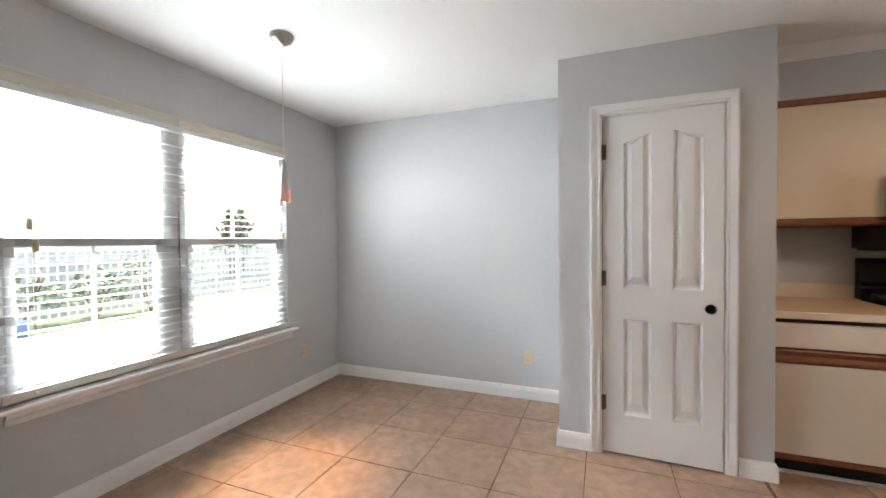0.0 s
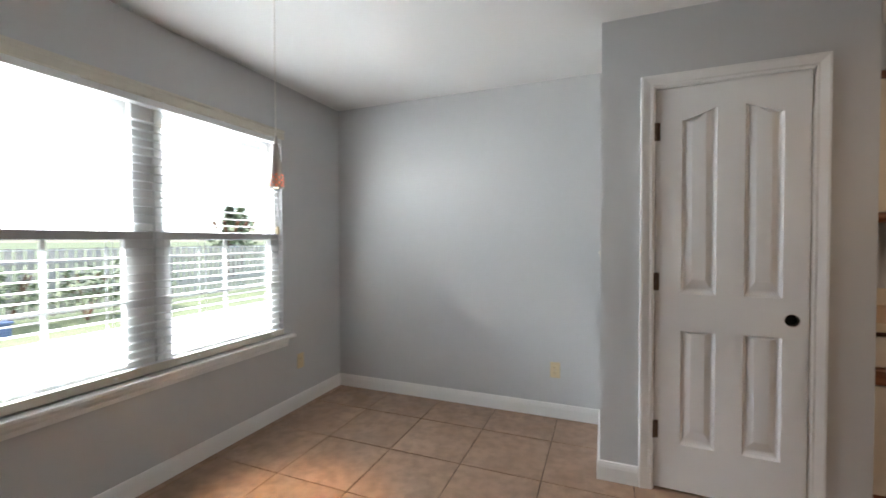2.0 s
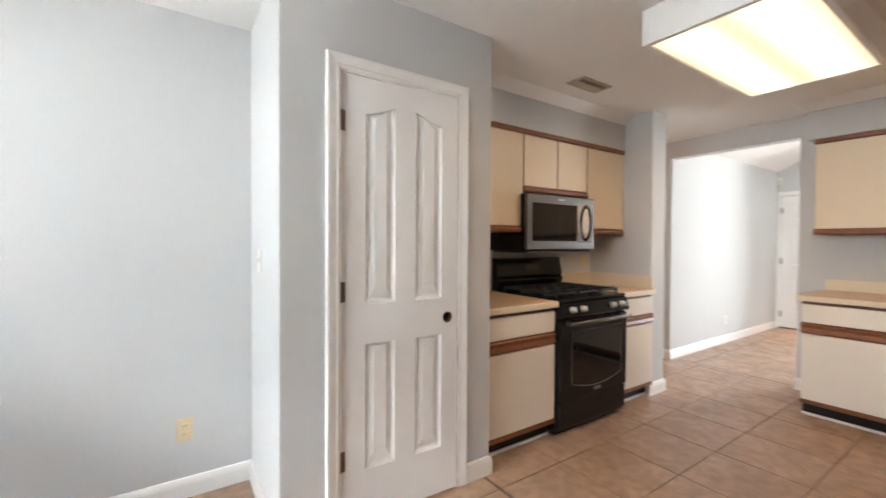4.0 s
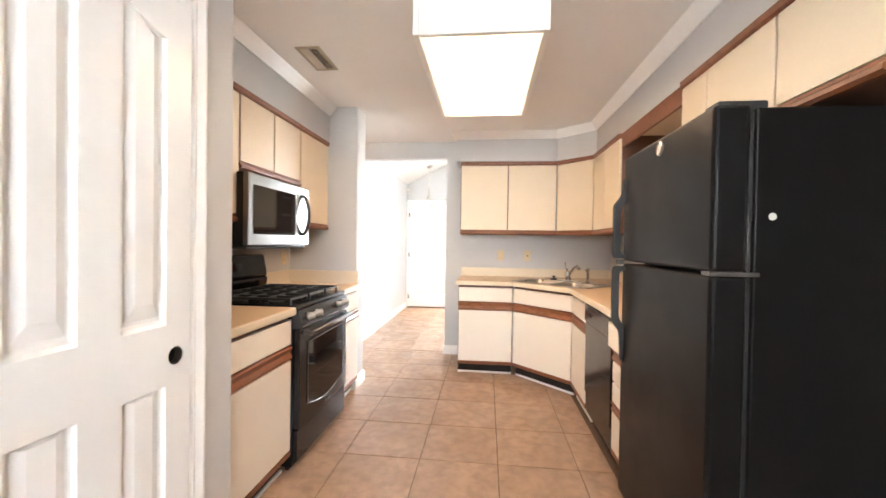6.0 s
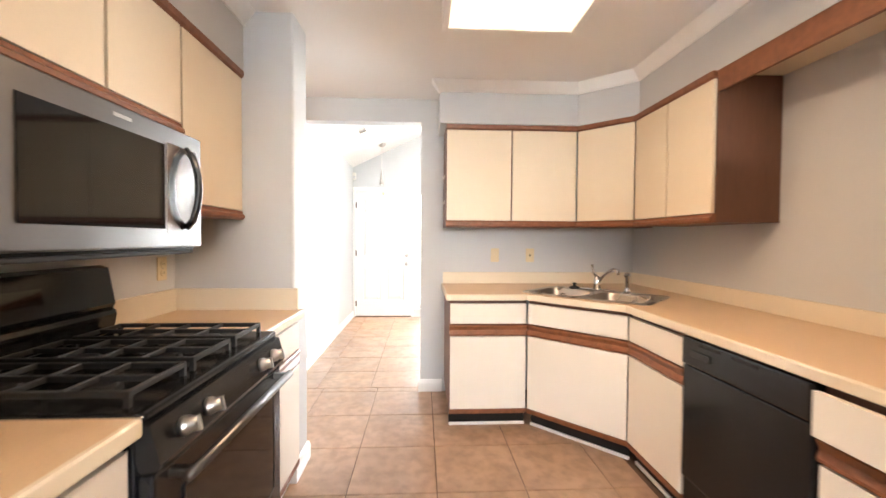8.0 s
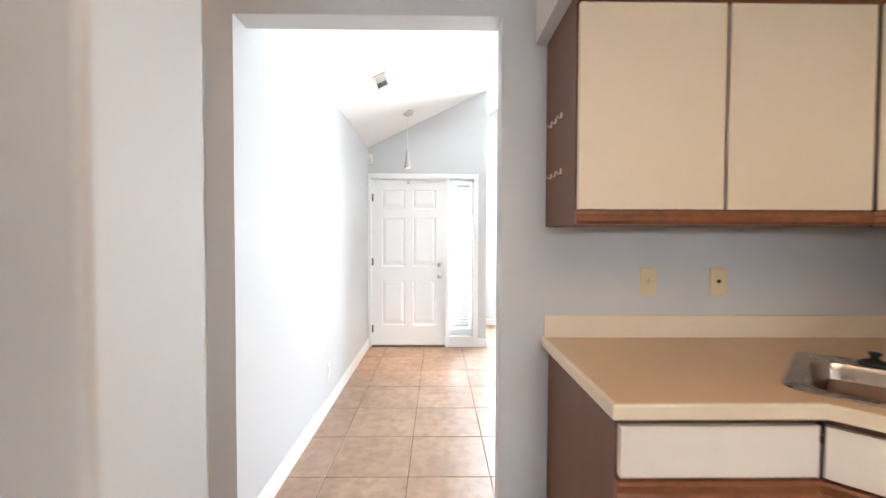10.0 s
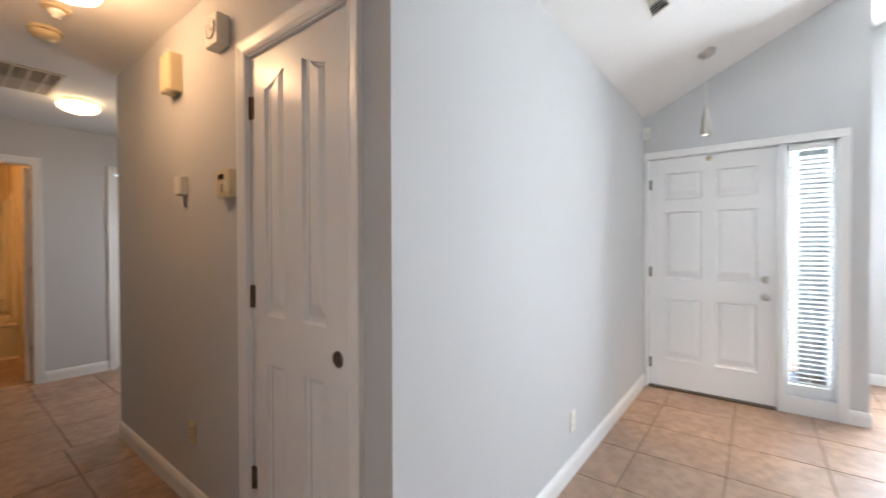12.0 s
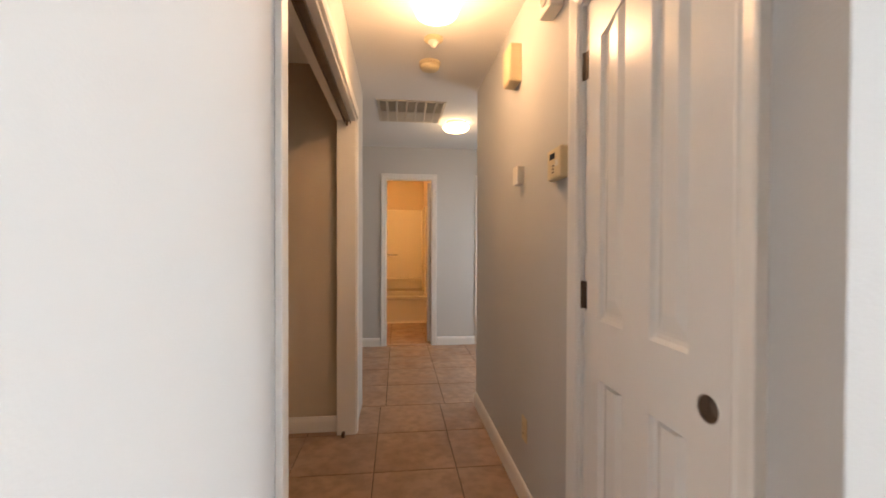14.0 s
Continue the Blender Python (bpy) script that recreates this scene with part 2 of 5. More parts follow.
def structure(name, bm, mat, label, category, smooth=False):
    return rooted(tagged(obj(name, bm, mat, None, label, smooth), label, category, kind="structure"))


# ---- the plan ----
XW, XE, YN, YK, YS = -2.442, 4.008, 3.342, 3.40, 0.335      # window wall, east wall, nook back wall, kitchen back wall, sink wall
ZC = 2.43                                                  # ceiling
PX0, PX1, PY = -0.264, 0.849, 2.658                        # pantry box
HX = 3.125                                                 # hall's closet side
YE = 3.258                                                 # entry's long wall
XF = 7.234                                                 # front door wall
YB = 7.742                                                 # bathroom wall
T = 0.12
SLOPE = 0.488


def ceil_z(y):
    return 2.42 + (YE - y) * SLOPE


# ---- floor, walls, ceilings ----
floor = structure("floor", boxes([(-2.7, -1.6, -0.06, 9.0, 10.1, -0.006)]), GROUT, "brown ceramic tile floor with dark grout", "floor")

WY0, WY1, WZ0, WZ1 = 0.925, 2.662, 0.590, 2.035
structure("wall_west", boxes([(XW - T, -1.5, -0.02, XW, WY0, ZC), (XW - T, WY1, -0.02, XW, YK + T, ZC), (XW - T, WY0, -0.02, XW, WY1, WZ0), (XW - T, WY0, WZ1, XW, WY1, ZC)]), PAINT, "light grey painted wall with a wide window", "wall")
structure("wall_nook_back", boxes([(XW, YN, -0.02, PX0, YN + T, ZC)]), PAINT, "light grey painted wall of the breakfast nook", "wall")
DX0, DX1, DZ = -0.004, 0.612, 2.045                         # pantry door opening
structure("wall_pantry", boxes([(PX0, PY, -0.02, DX0 - 0.02, PY + 0.11, ZC), (DX1 + 0.02, PY, -0.02, PX1, PY + 0.11, ZC), (DX0 - 0.02, PY, DZ + 0.02, DX1 + 0.02, PY + 0.11, ZC),
    (PX0, PY + 0.11, -0.02, PX0 + 0.1, YK + T, ZC), (PX1 - 0.1, PY + 0.11, -0.02, PX1, YK, ZC)]), PAINT, "light grey painted pantry enclosure", "wall")
structure("wall_kitchen_back", boxes([(PX0 + 0.1, YK, -0.02, 2.86, YK + T, ZC)]), PAINT, "light grey painted wall behind the range", "wall")
structure("wall_kitchen_side", boxes([(0.40, YS - T, -0.02, XE + T - 0.002, YS, ZC)]), PAINT, "light grey painted wall behind the sink", "wall")
structure("wall_south", boxes([(XW - T, -1.5 - T, -0.02, 0.52, -1.5, ZC), (0.40, -1.5, -0.02, 0.52, YS - T, ZC)]), PAINT, "light grey painted wall", "wall")
OY0, OY1, OZ = 2.150, YE, 2.243                              # opening to the entry
CY0, CY1, CZ = 3.449, 4.064, 2.045                           # hall closet door
CDX = XE
structure("wall_east", boxes([(XE, YS, -0.02, XE + T, OY0, 2.9), (XE, OY0, OZ, XE + T, OY1, 2.9), (XE, OY1, -0.02, XE + T, CY0 - 0.02, 2.6), (XE, CY0 - 0.02, CZ + 0.02, XE + T, CY1 + 0.02, 2.6), (XE, CY1 + 0.02, -0.02, XE + T, 5.855, 2.6)]), PAINT, "grey painted wall with a wide opening and a closet door", "wall")
structure("wall_entry", boxes([(XE + T, YE, -0.02, 8.6, YE + T, 2.6)]), PAINT, "pale grey painted entry wall", "wall")
HN = 3.094                                                  # hall end of the wall nib
HC0, HC1, HCZ = 3.87, 5.46, 2.06                             # hall closet opening
NX0, NY = 2.765, 2.80
structure("wall_hall", boxes([(3.01, HC0, HCZ, HX, HC1, ZC), (3.01, HC1, -0.02, HX, 5.85, ZC)]), PAINT, "grey painted hall wall with a wide closet opening", "wall")
NR = 3.0
nib = [(NX0 + 0.014 - 0.014 * math.sin(math.pi * i / 12), NY + 0.014 - 0.014 * math.cos(math.pi * i / 12)) for i in range(6, -1, -1)] + [(NR - 0.014 + 0.014 * math.sin(math.pi * i / 12), NY + 0.014 - 0.014 * math.cos(math.pi * i / 12)) for i in range(7)] + [(HN, HC0 - 0.09), (HN, HC0), (NX0, HC0)]
structure("wall_nib", prism(nib, "z", -0.02, ZC), PAINT, "grey painted wall end with rounded corners", "wall", smooth=False)
structure("wall_hall_closet", boxes([(2.30, HC0 - 0.25, -0.02, 2.36, 5.62, ZC), (2.36, 5.52, -0.02, 3.01, 5.62, ZC), (2.36, HC0 - 0.25, -0.02, NX0, HC0 - 0.15, ZC)]), CLOSETBEIGE, "beige closet interior wall", "wall")
BX0, BX1, BZ = 3.254, 3.823, 2.05                              # bathroom door opening
D3X = 4.42
structure("wall_bath", boxes([(1.6, YB, -0.02, BX0, YB + T, ZC), (BX1, YB, -0.02, D3X, YB + T, ZC), (BX0, YB, BZ, BX1, YB + T, ZC), (D3X, YB, BZ, 5.2, YB + T, ZC), (5.2, YB, -0.02, 5.7, YB + T, ZC)]), PAINT, "grey painted wall at the hall's end", "wall")
structure("wall_cross_hall", boxes([(1.6, 5.85, -0.02, HX, 5.97, ZC), (XE + T, 5.735, -0.02, 5.7, 5.855, ZC), (1.5, 5.85, -0.02, 1.6, YB + T, ZC), (5.7, 5.75, -0.02, 5.8, YB + T, ZC)]), PAINT, "grey painted wall of the cross hall", "wall")
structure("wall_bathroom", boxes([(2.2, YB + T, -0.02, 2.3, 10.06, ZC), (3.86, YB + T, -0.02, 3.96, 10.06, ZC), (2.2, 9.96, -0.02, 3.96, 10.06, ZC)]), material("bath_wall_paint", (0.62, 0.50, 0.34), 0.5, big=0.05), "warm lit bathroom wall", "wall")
FD0, FD1, FDZ = 2.320, 3.216, 2.04                           # front door
SL0, SL1 = 1.985, 2.275                                      # sidelight
YC = 1.821
fw = bmesh.new()
for r in [(XF, FD1 + 0.02, -0.02, XF + T, YE, 2.42), (XF, YC, -0.02, XF + T, SL0, 2.42), (XF, SL0, 2.06, XF + T, FD1 + 0.02, 2.42), (XF, SL0, -0.02, XF + T, SL1, 0.13)]:
    add_box(fw, *r)
gable = prism([(YE, 2.42), (YC, 2.42), (YC, ceil_z(YC))], "x", XF, XF + T)
gm = bpy.data.meshes.new("gable")
gable.to_mesh(gm)
gable.free()
fw.from_mesh(gm)
bpy.data.meshes.remove(gm)
structure("wall_front", fw, PAINT, "grey painted front wall under a sloped ceiling", "wall")
XA = 8.48
AY, AR, AZ, AS = 0.69, 0.74, 2.10, 0.60                      # arched window: centre, radius, spring height, sill height
pts = [(AY + AR * math.cos(a), AZ + AR * math.sin(a)) for a in [math.pi * i / 24 for i in range(25)]]
aw = bmesh.new()
for x in (XA, XA + T):
    arc = [aw.verts.new((x, y, z)) for y, z in pts]
    top = [aw.verts.new((x, y, 4.3)) for y, z in pts]
    for i in range(24):
        aw.faces.new((arc[i], arc[i + 1], top[i + 1], top[i]))
aw.verts.ensure_lookup_table()
for i in range(24):
    aw.faces.new((aw.verts[i], aw.verts[i + 1], aw.verts[50 + i + 1], aw.verts[50 + i]))
bmesh.ops.recalc_face_normals(aw, faces=aw.faces)
for r in [(XA, AY + AR, -0.02, XA + T, YC + 0.3, 4.3), (XA, -1.6, -0.02, XA + T, AY - AR, 4.3), (XA, AY - AR, -0.02, XA + T, AY + AR, AS)]:
    add_box(aw, *r)
structure("wall_living_front", aw, PAINT, "pale grey wall with a tall arched window", "wall")
structure("wall_living_side", boxes([(XF + T, YC, -0.02, XA, YC + T, 3.2), (XE, -1.6 - T, -0.02, XA + T, -1.6, 4.6)]), PAINT, "pale grey living room wall", "wall")
structure("wall_living_back", boxes([(XE + 0.004, -1.6, -0.02, XE + T - 0.004, YS - T, 4.6), (XE + 0.004, YS - T, 2.95, XE + T - 0.004, OY1 + 0.02, 4.6)]), PAINT, "pale grey living room wall over the kitchen", "wall")

structure("ceiling", boxes([(XW - T, -1.6, ZC, XE + 0.03, YK + T, ZC + 0.1), (2.2, YK + T, ZC, XE + 0.03, 5.9, ZC + 0.1), (1.5, 5.9, ZC, 5.8, 10.1, ZC + 0.1), (XE + 0.03, 5.72, ZC, 5.8, 5.9, ZC + 0.1), (1.5, 5.8, ZC, 2.2, 5.9, ZC + 0.1)]), CEIL, "flat white textured ceiling", "ceiling")
structure("ceiling_entry", prism([(YE + 0.1, ceil_z(YE + 0.1)), (0.3, ceil_z(0.3)), (-1.7, ceil_z(0.3)), (-1.7, ceil_z(0.3) + 0.15), (0.3, ceil_z(0.3) + 0.15), (YE + 0.1, ceil_z(YE + 0.1) + 0.15)], "x", XE + T, XA + T), CEIL, "sloped white vaulted ceiling", "ceiling")

# ---- soffits and crown moulding ----
ZS = 2.13
structure("soffit_range", boxes([(PX1, 3.05, ZS, NX0, YK, ZC)]), PAINT, "grey painted soffit over the cabinets", "soffit")
sof = [(XE, 2.01), (3.612, 2.01), (3.612, 0.985), (3.325, 0.672), (0.52, 0.672), (0.52, YS), (XE, YS)]
structure("soffit_sink", prism(sof, "z", ZS, ZC), PAINT, "grey painted soffit running round the corner cabinets", "soffit")


def strip(points, profile, closed=False):
    """A moulding swept along points in plan; the profile's pairs are (out to the left of the way, z)."""
    bm = bmesh.new()
    pts = [Vector((x, y)) for x, y in points]
    rings = []
    for i, p in enumerate(pts):
        ds = []
        if i > 0:
            ds.append((p - pts[i - 1]).normalized())
        if i < len(pts) - 1:
            ds.append((pts[i + 1] - p).normalized())
        ns = [Vector((-d.y, d.x)) for d in ds]
        k = (ns[0] + ns[-1])
        k = k / max(0.2, k.length_squared) * 2
        rings.append([bm.verts.new((p.x + k.x * o, p.y + k.y * o, z)) for o, z in profile])
    for a, b in zip(rings, rings[1:]):
        for i in range(len(profile)):
            j = (i + 1) % len(profile)
            bm.faces.new((a[i], a[j], b[j], b[i]))
    bm.faces.new(rings[0])
    bm.faces.new(rings[-1][::-1])
    bmesh.ops.recalc_face_normals(bm, faces=bm.faces)
    return bm


BASE = [(0, 0), (0.015, 0), (0.015, 0.07), (0.012, 0.085), (0.007, 0.098), (0, 0.102)]
CROWN = [(0, ZC - 0.075), (0.010, ZC - 0.075), (0.016, ZC - 0.062), (0.04, ZC - 0.03), (0.055, ZC - 0.012), (0.062, ZC - 0.001), (0, ZC - 0.001)]


def baseboard(points, label="white painted baseboard"):
    return structure("baseboard", strip(points, BASE), TRIM, label, "baseboard")


baseboard([(PX0, PY + 0.0), (PX0, YN), (XW, YN), (XW, -1.5)])
baseboard([(DX0 - 0.075, PY), (PX0, PY), (PX0, PY + 0.03)])
baseboard([(PX1, PY + 0.1), (PX1, PY), (DX1 + 0.075, PY)])
baseboard([(HN - 0.004, HC0 - 0.068), (NR, NY), (NX0, NY), (NX0, NY + 0.02)])
baseboard([(XE, 1.968), (XE, OY0), (XE + T, OY0), (XE + T, 1.0)])
baseboard([(XF, YE), (XE + T, YE)])
baseboard([(XE, CY1 + 0.072), (XE, 5.855)])
baseboard([(XE + T, YE), (XE, YE), (XE, CY0 - 0.072)])
baseboard([(D3X - 0.06, YB), (BX1 + 0.065, YB)])
baseboard([(BX0 - 0.065, YB), (1.7, YB)])
baseboard([(XA, YC), (XF, YC), (XF, SL0 - 0.064)])
baseboard([(XA, -1.5), (XA, YC)])
baseboard([(3.0, 5.52), (2.36, 5.52), (2.36, 3.7)])
structure("crown_moulding", strip([(NX0, 3.05), (PX1, 3.05)], CROWN), TRIM, "white crown moulding on the soffit", "moulding")
structure("crown_moulding", strip([(0.52, 0.672), (3.325, 0.672), (3.612, 0.985), (3.612, 2.01), (3.66, 2.01)], CROWN), TRIM, "white crown moulding on the soffit", "moulding")

# ---- doors ----


def panel_rings(bm, outline, y, d, mats):
    """A sunk and raised panel: rings of an outline, each drawn inwards and set back from the face at y (d: -1 or 1, the way the face looks)."""
    c = Vector((sum(p[0] for p in outline) / len(outline), sum(p[1] for p in outline) / len(outline)))
    w = max(p[0] for p in outline) - min(p[0] for p in outline)
    h = max(p[1] for p in outline) - min(p[1] for p in outline)
    rings = []
    for inset, back in ((0, 0), (0.006, 0.010), (0.012, 0.013), (0.018, 0.013), (0.044, 0.003), (0.046, 0.003)):
        sx, sz = 1 - 2 * inset / w, 1 - 2 * inset / h
        rings.append([bm.verts.new((c.x + (px - c.x) * sx, y - d * back, c.y + (pz - c.y) * sz)) for px, pz in outline])
    k = len(outline)
    for a, b in zip(rings, rings[1:]):
        for i in range(k):
            bm.faces.new((a[i], a[(i + 1) % k], b[(i + 1) % k], b[i]))
    bm.faces.new(rings[-1])


def arch_top(x0, x1, z0, zl, zr, n=10):
    top = [(x0 + (x1 - x0) * i / n, zl + (zr - zl) * (lambda u: u ** 1.35 if zr > zl else 1 - (1 - u) ** 1.35)(i / n)) for i in range(n + 1)]
    return [(x0, z0), (x1, z0)] + top[::-1]


def panel_door(name, width, height, m, label, category="door", hole=None, panels=None, kind="structure", thick=0.035, core=None):
    """A moulded door leaf in its own frame: x across from the hinge side, y 0 the seen face looking to -y, z up. m: its pose."""
    w, h = width, height
    pl = panels or [(0.115, 0.262, 1.0, 1.865, 1.915), (w - 0.242, w - 0.095, 1.0, 1.915, 1.865), (0.115, 0.262, 0.235, 0.815, 0.815), (w - 0.242, w - 0.095, 0.235, 0.815, 0.815)]
    bm = bmesh.new()
    cols = sorted({p[0] for p in pl} | {p[1] for p in pl})
    rows = sorted({p[2] for p in pl} | {min(p[3], p[4]) for p in pl} | {max(p[3], p[4]) for p in pl})
    xs, zs = [0.0] + cols + [w], [0.0] + rows + [h]
    hx = hz = None
    if hole:
        hx, hz, hr = hole
        zs = sorted(set(zs) | {hz - 0.05, hz + 0.05})
        xs = sorted(set(xs) | {hx - 0.03, hx + 0.03})
    outlines = [arch_top(a, b, z0, zl, zr) for a, b, z0, zl, zr in pl]
    n = 24
    for i in range(len(xs) - 1):
        for j in range(len(zs) - 1):
            a, b, c, d = xs[i], xs[i + 1], zs[j], zs[j + 1]
            mx, mz = (a + b) / 2, (c + d) / 2
            inside = [p for p in pl if p[0] < mx < p[1] and p[2] < mz < max(p[3], p[4])]
            if hole and abs(mx - hx) < 0.01 and abs(mz - hz) < 0.01:
                sq, ci, cb = [], [], []
                for k in range(n):
                    t = 2 * math.pi * k / n
                    q = max(abs(math.cos(t)) / 0.03, abs(math.sin(t)) / 0.05)
                    sq.append(bm.verts.new((hx + math.cos(t) / q, 0, hz + math.sin(t) / q)))
                    ci.append(bm.verts.new((hx + hr * math.cos(t), 0, hz + hr * math.sin(t))))
                    cb.append(bm.verts.new((hx + hr * math.cos(t), thick - 0.004, hz + hr * math.sin(t))))
                for k in range(n):
                    l = (k + 1) % n
                    bm.faces.new((sq[k], sq[l], ci[l], ci[k]))
                    bm.faces.new((ci[k], ci[l], cb[l], cb[k]))
                continue
            if not inside:
                bm.faces.new([bm.verts.new(v) for v in ((a, 0, c), (b, 0, c), (b, 0, d), (a, 0, d))])
            elif mz > min(inside[0][3], inside[0][4]):
                o = arch_top(inside[0][0], inside[0][1], inside[0][2], inside[0][3], inside[0][4])[2:]
                vs = [bm.verts.new((x, 0, z)) for x, z in o]
                up = [bm.verts.new((x, 0, d)) for x, z in o]
                for k in range(len(o) - 1):
                    bm.faces.new((vs[k], vs[k + 1], up[k + 1], up[k]))
    for o in outlines:
        panel_rings(bm, o, 0, -1, None)
    # edges and back
    for q in (((0, 0, 0), (0, thick, 0), (0, thick, h), (0, 0, h)), ((w, 0, 0), (w, 0, h), (w, thick, h), (w, thick, 0)), ((0, 0, h), (0, thick, h), (w, thick, h), (w, 0, h)), ((0, 0, 0), (w, 0, 0), (w, thick, 0), (0, thick, 0)), ((0, thick, 0), (w, thick, 0), (w, thick, h), (0, thick, h))):
        bm.faces.new([bm.verts.new(v) for v in q])
    bmesh.ops.remove_doubles(bm, verts=bm.verts, dist=0.0004)
    bmesh.ops.dissolve_degenerate(bm, edges=bm.edges, dist=0.0002)
    bmesh.ops.recalc_face_normals(bm, faces=bm.faces)
    bmesh.ops.transform(bm, matrix=m, verts=bm.verts)
    leaf = rooted(tagged(obj(name, bm, DOORW), label, category, kind=kind))
    if hole:
        # Bore's shade is painted with a dark disc and liner unless core is given.
        part("bore_hole", moved(lathe([(hr - 0.001, 0.0), (hr - 0.001, 0.002)], pose(hx, thick - 0.008, hz, -90), 24), m), core or DARK, leaf, "disc closing the back of the empty round knob bore")
        part("bore_liner", moved(lathe([(hr - 0.0006, 0.0), (hr - 0.0006, thick - 0.008)], pose(hx, 0.0005, hz, -90), 24, caps=False), m), core or HINGE, leaf, "bored edge of the leaf")
        part("bore_rim", moved(lathe([(hr, 0.0), (hr + 0.0015, 0.0), (hr + 0.0015, 0.001), (hr, 0.0012)], pose(hx, 0.0, hz, 90), 24, caps=False), m), HINGE, leaf)
    return leaf


def moved(bm, m):
    bmesh.ops.transform(bm, matrix=m, verts=bm.verts)
    return bm


CASE = [(0.0, 0.0), (0.0, -0.008), (0.010, -0.014), (0.020, -0.012), (0.034, -0.015), (0.050, -0.019), (0.060, -0.019), (0.064, 0.0)]


def casing(name, w, h, m, label, legs=True, width=1.0):
    """A mitred door casing round an opening w by h: in the door's own frame, face at y 0 looking to -y."""
    bm = bmesh.new()
    path = [((0, 0), (-1, 0)), ((0, h), (-1, 1)), ((w, h), (1, 1)), ((w, 0), (1, 0))]
    rings = []
    for (x, z), (kx, kz) in path:
        rings.append([bm.verts.new((x + kx * (o * width + 0.006), y, z + kz * (o * width + 0.006))) for o, y in CASE])
    for a, b in zip(rings, rings[1:]):
        for i in range(len(CASE)):
            j = (i + 1) % len(CASE)
            bm.faces.new((a[i], a[j], b[j], b[i]))
    bm.faces.new(rings[0])
    bm.faces.new(rings[-1][::-1])
    # jamb lining
    for r in [(-0.018, 0.0, 0, 0.0, 0.11, h), (w, 0.0, 0, w + 0.018, 0.11, h), (-0.018, 0.0, h, w + 0.018, 0.11, h + 0.018)]:
        add_box(bm, *r)
    bmesh.ops.recalc_face_normals(bm, faces=bm.faces)
    return rooted(tagged(obj(name, moved(bm, m), TRIM), label, "door frame", kind="structure"))


def hinge_leaf(parent, x, z, m):
    bm = boxes([(x - 0.004, -0.004, z - 0.045, x + 0.018, 0.001, z + 0.045)])
    c = lathe([(0.006, -0.046), (0.006, 0.046)], Matrix.Translation((x - 0.004, -0.006, z)), 10)
    me = bpy.data.meshes.new("pin")
    c.to_mesh(me)
    c.free()
    bm.from_mesh(me)
    bpy.data.meshes.remove(me)
    return part("hinge", moved(bm, m), HINGE, parent, "dull bronze door hinge")


MP = pose(DX0, PY + 0.010, 0.012, 0, 0, -2.3)
pd = panel_door("door_1", DX1 - DX0, 2.03, MP, "white moulded four-panel pantry door, knob removed", hole=(DX1 - DX0 - 0.058, 0.90, 0.027))
casing("door_frame", DX1 - DX0 + 0.006, DZ, pose(DX0 - 0.003, PY, 0), "white painted casing of the pantry door")
for z in (1.82, 1.06, 0.30):
    hinge_leaf(pd, 0.0, z, MP)
# Dark sheet painted in for the shade of the closed pantry.
rooted(tagged(part("door_backing", boxes([(DX0 - 0.01, PY + 0.1, 0, DX1 + 0.01, PY + 0.108, DZ)]), DARK), "dark sheet in place of the unlit pantry interior", "door", kind="structure"))

MC = pose(XE + 0.012, CY1, 0.012, 0, 0, -90)
cd = panel_door("door_2", CY1 - CY0, 2.03, MC, "white moulded four-panel hall closet door, knob removed", hole=(CY1 - CY0 - 0.070, 0.905, 0.027), core=BOREWOOD,
    panels=[(0.098, 0.234, 1.0, 1.885, 1.935), (0.352, 0.488, 1.0, 1.935, 1.885), (0.098, 0.234, 0.225, 0.815, 0.815), (0.352, 0.488, 0.225, 0.815, 0.815)])
casing("door_frame", CY1 - CY0 + 0.006, CZ, pose(XE, CY1 + 0.003, 0, 0, 0, -90), "white painted casing of the closet door")
for z in (1.83, 1.07, 0.33):
    hinge_leaf(cd, 0.0, z, MC)
part("strike_plate", moved(box(CY1 - CY0 + 0.001, -0.003, 0.865, CY1 - CY0 + 0.012, 0.004, 0.925, 0.001), MC), HINGE, cd, "dull bronze strike plate")

# front door: six panels
MF = pose(XF + 0.02, FD1, 0.018, 0, 0, -90)
fwid = FD1 - FD0
six = [(0.12, 0.40, 1.655, 1.89, 1.89), (fwid - 0.40, fwid - 0.12, 1.655, 1.89, 1.89), (0.12, 0.40, 0.96, 1.55, 1.55), (fwid - 0.40, fwid - 0.12, 0.96, 1.55, 1.55), (0.12, 0.40, 0.24, 0.78, 0.78), (fwid - 0.40, fwid - 0.12, 0.24, 0.78, 0.78)]
fd = panel_door("door_3", fwid, 2.02, MF, "white six-panel front entry door with satin hardware", panels=six, thick=0.045)
for z, r in ((0.985, 0.028), (0.85, 0.03)):
    k = lathe([(r, 0), (r, 0.008), (r * 0.55, 0.012), (r * 0.5, 0.03), (r * 0.95, 0.042), (r * 0.9, 0.062), (0.004, 0.066)], MF @ pose(fwid - 0.07, 0, z, 90), 20)
    part("door_knob", k, NICKEL, fd, "satin nickel lock and knob", True)
for z in (1.8, 1.02, 0.2):
    hinge_leaf(fd, 0.0, z, MF)
part("door_hook", moved(lathe([(0.02, 0), (0.02, 0.006), (0.008, 0.012), (0.003, 0.02)], pose(fwid / 2, 0, 1.985, 90), 16), MF), IVORY, fd, "small brass door hook", True)
part("threshold", box(XF - 0.02, FD0, 0.0, XF + 0.1, FD1, 0.016, 0.004), HINGE, fd, "dark metal threshold strip")
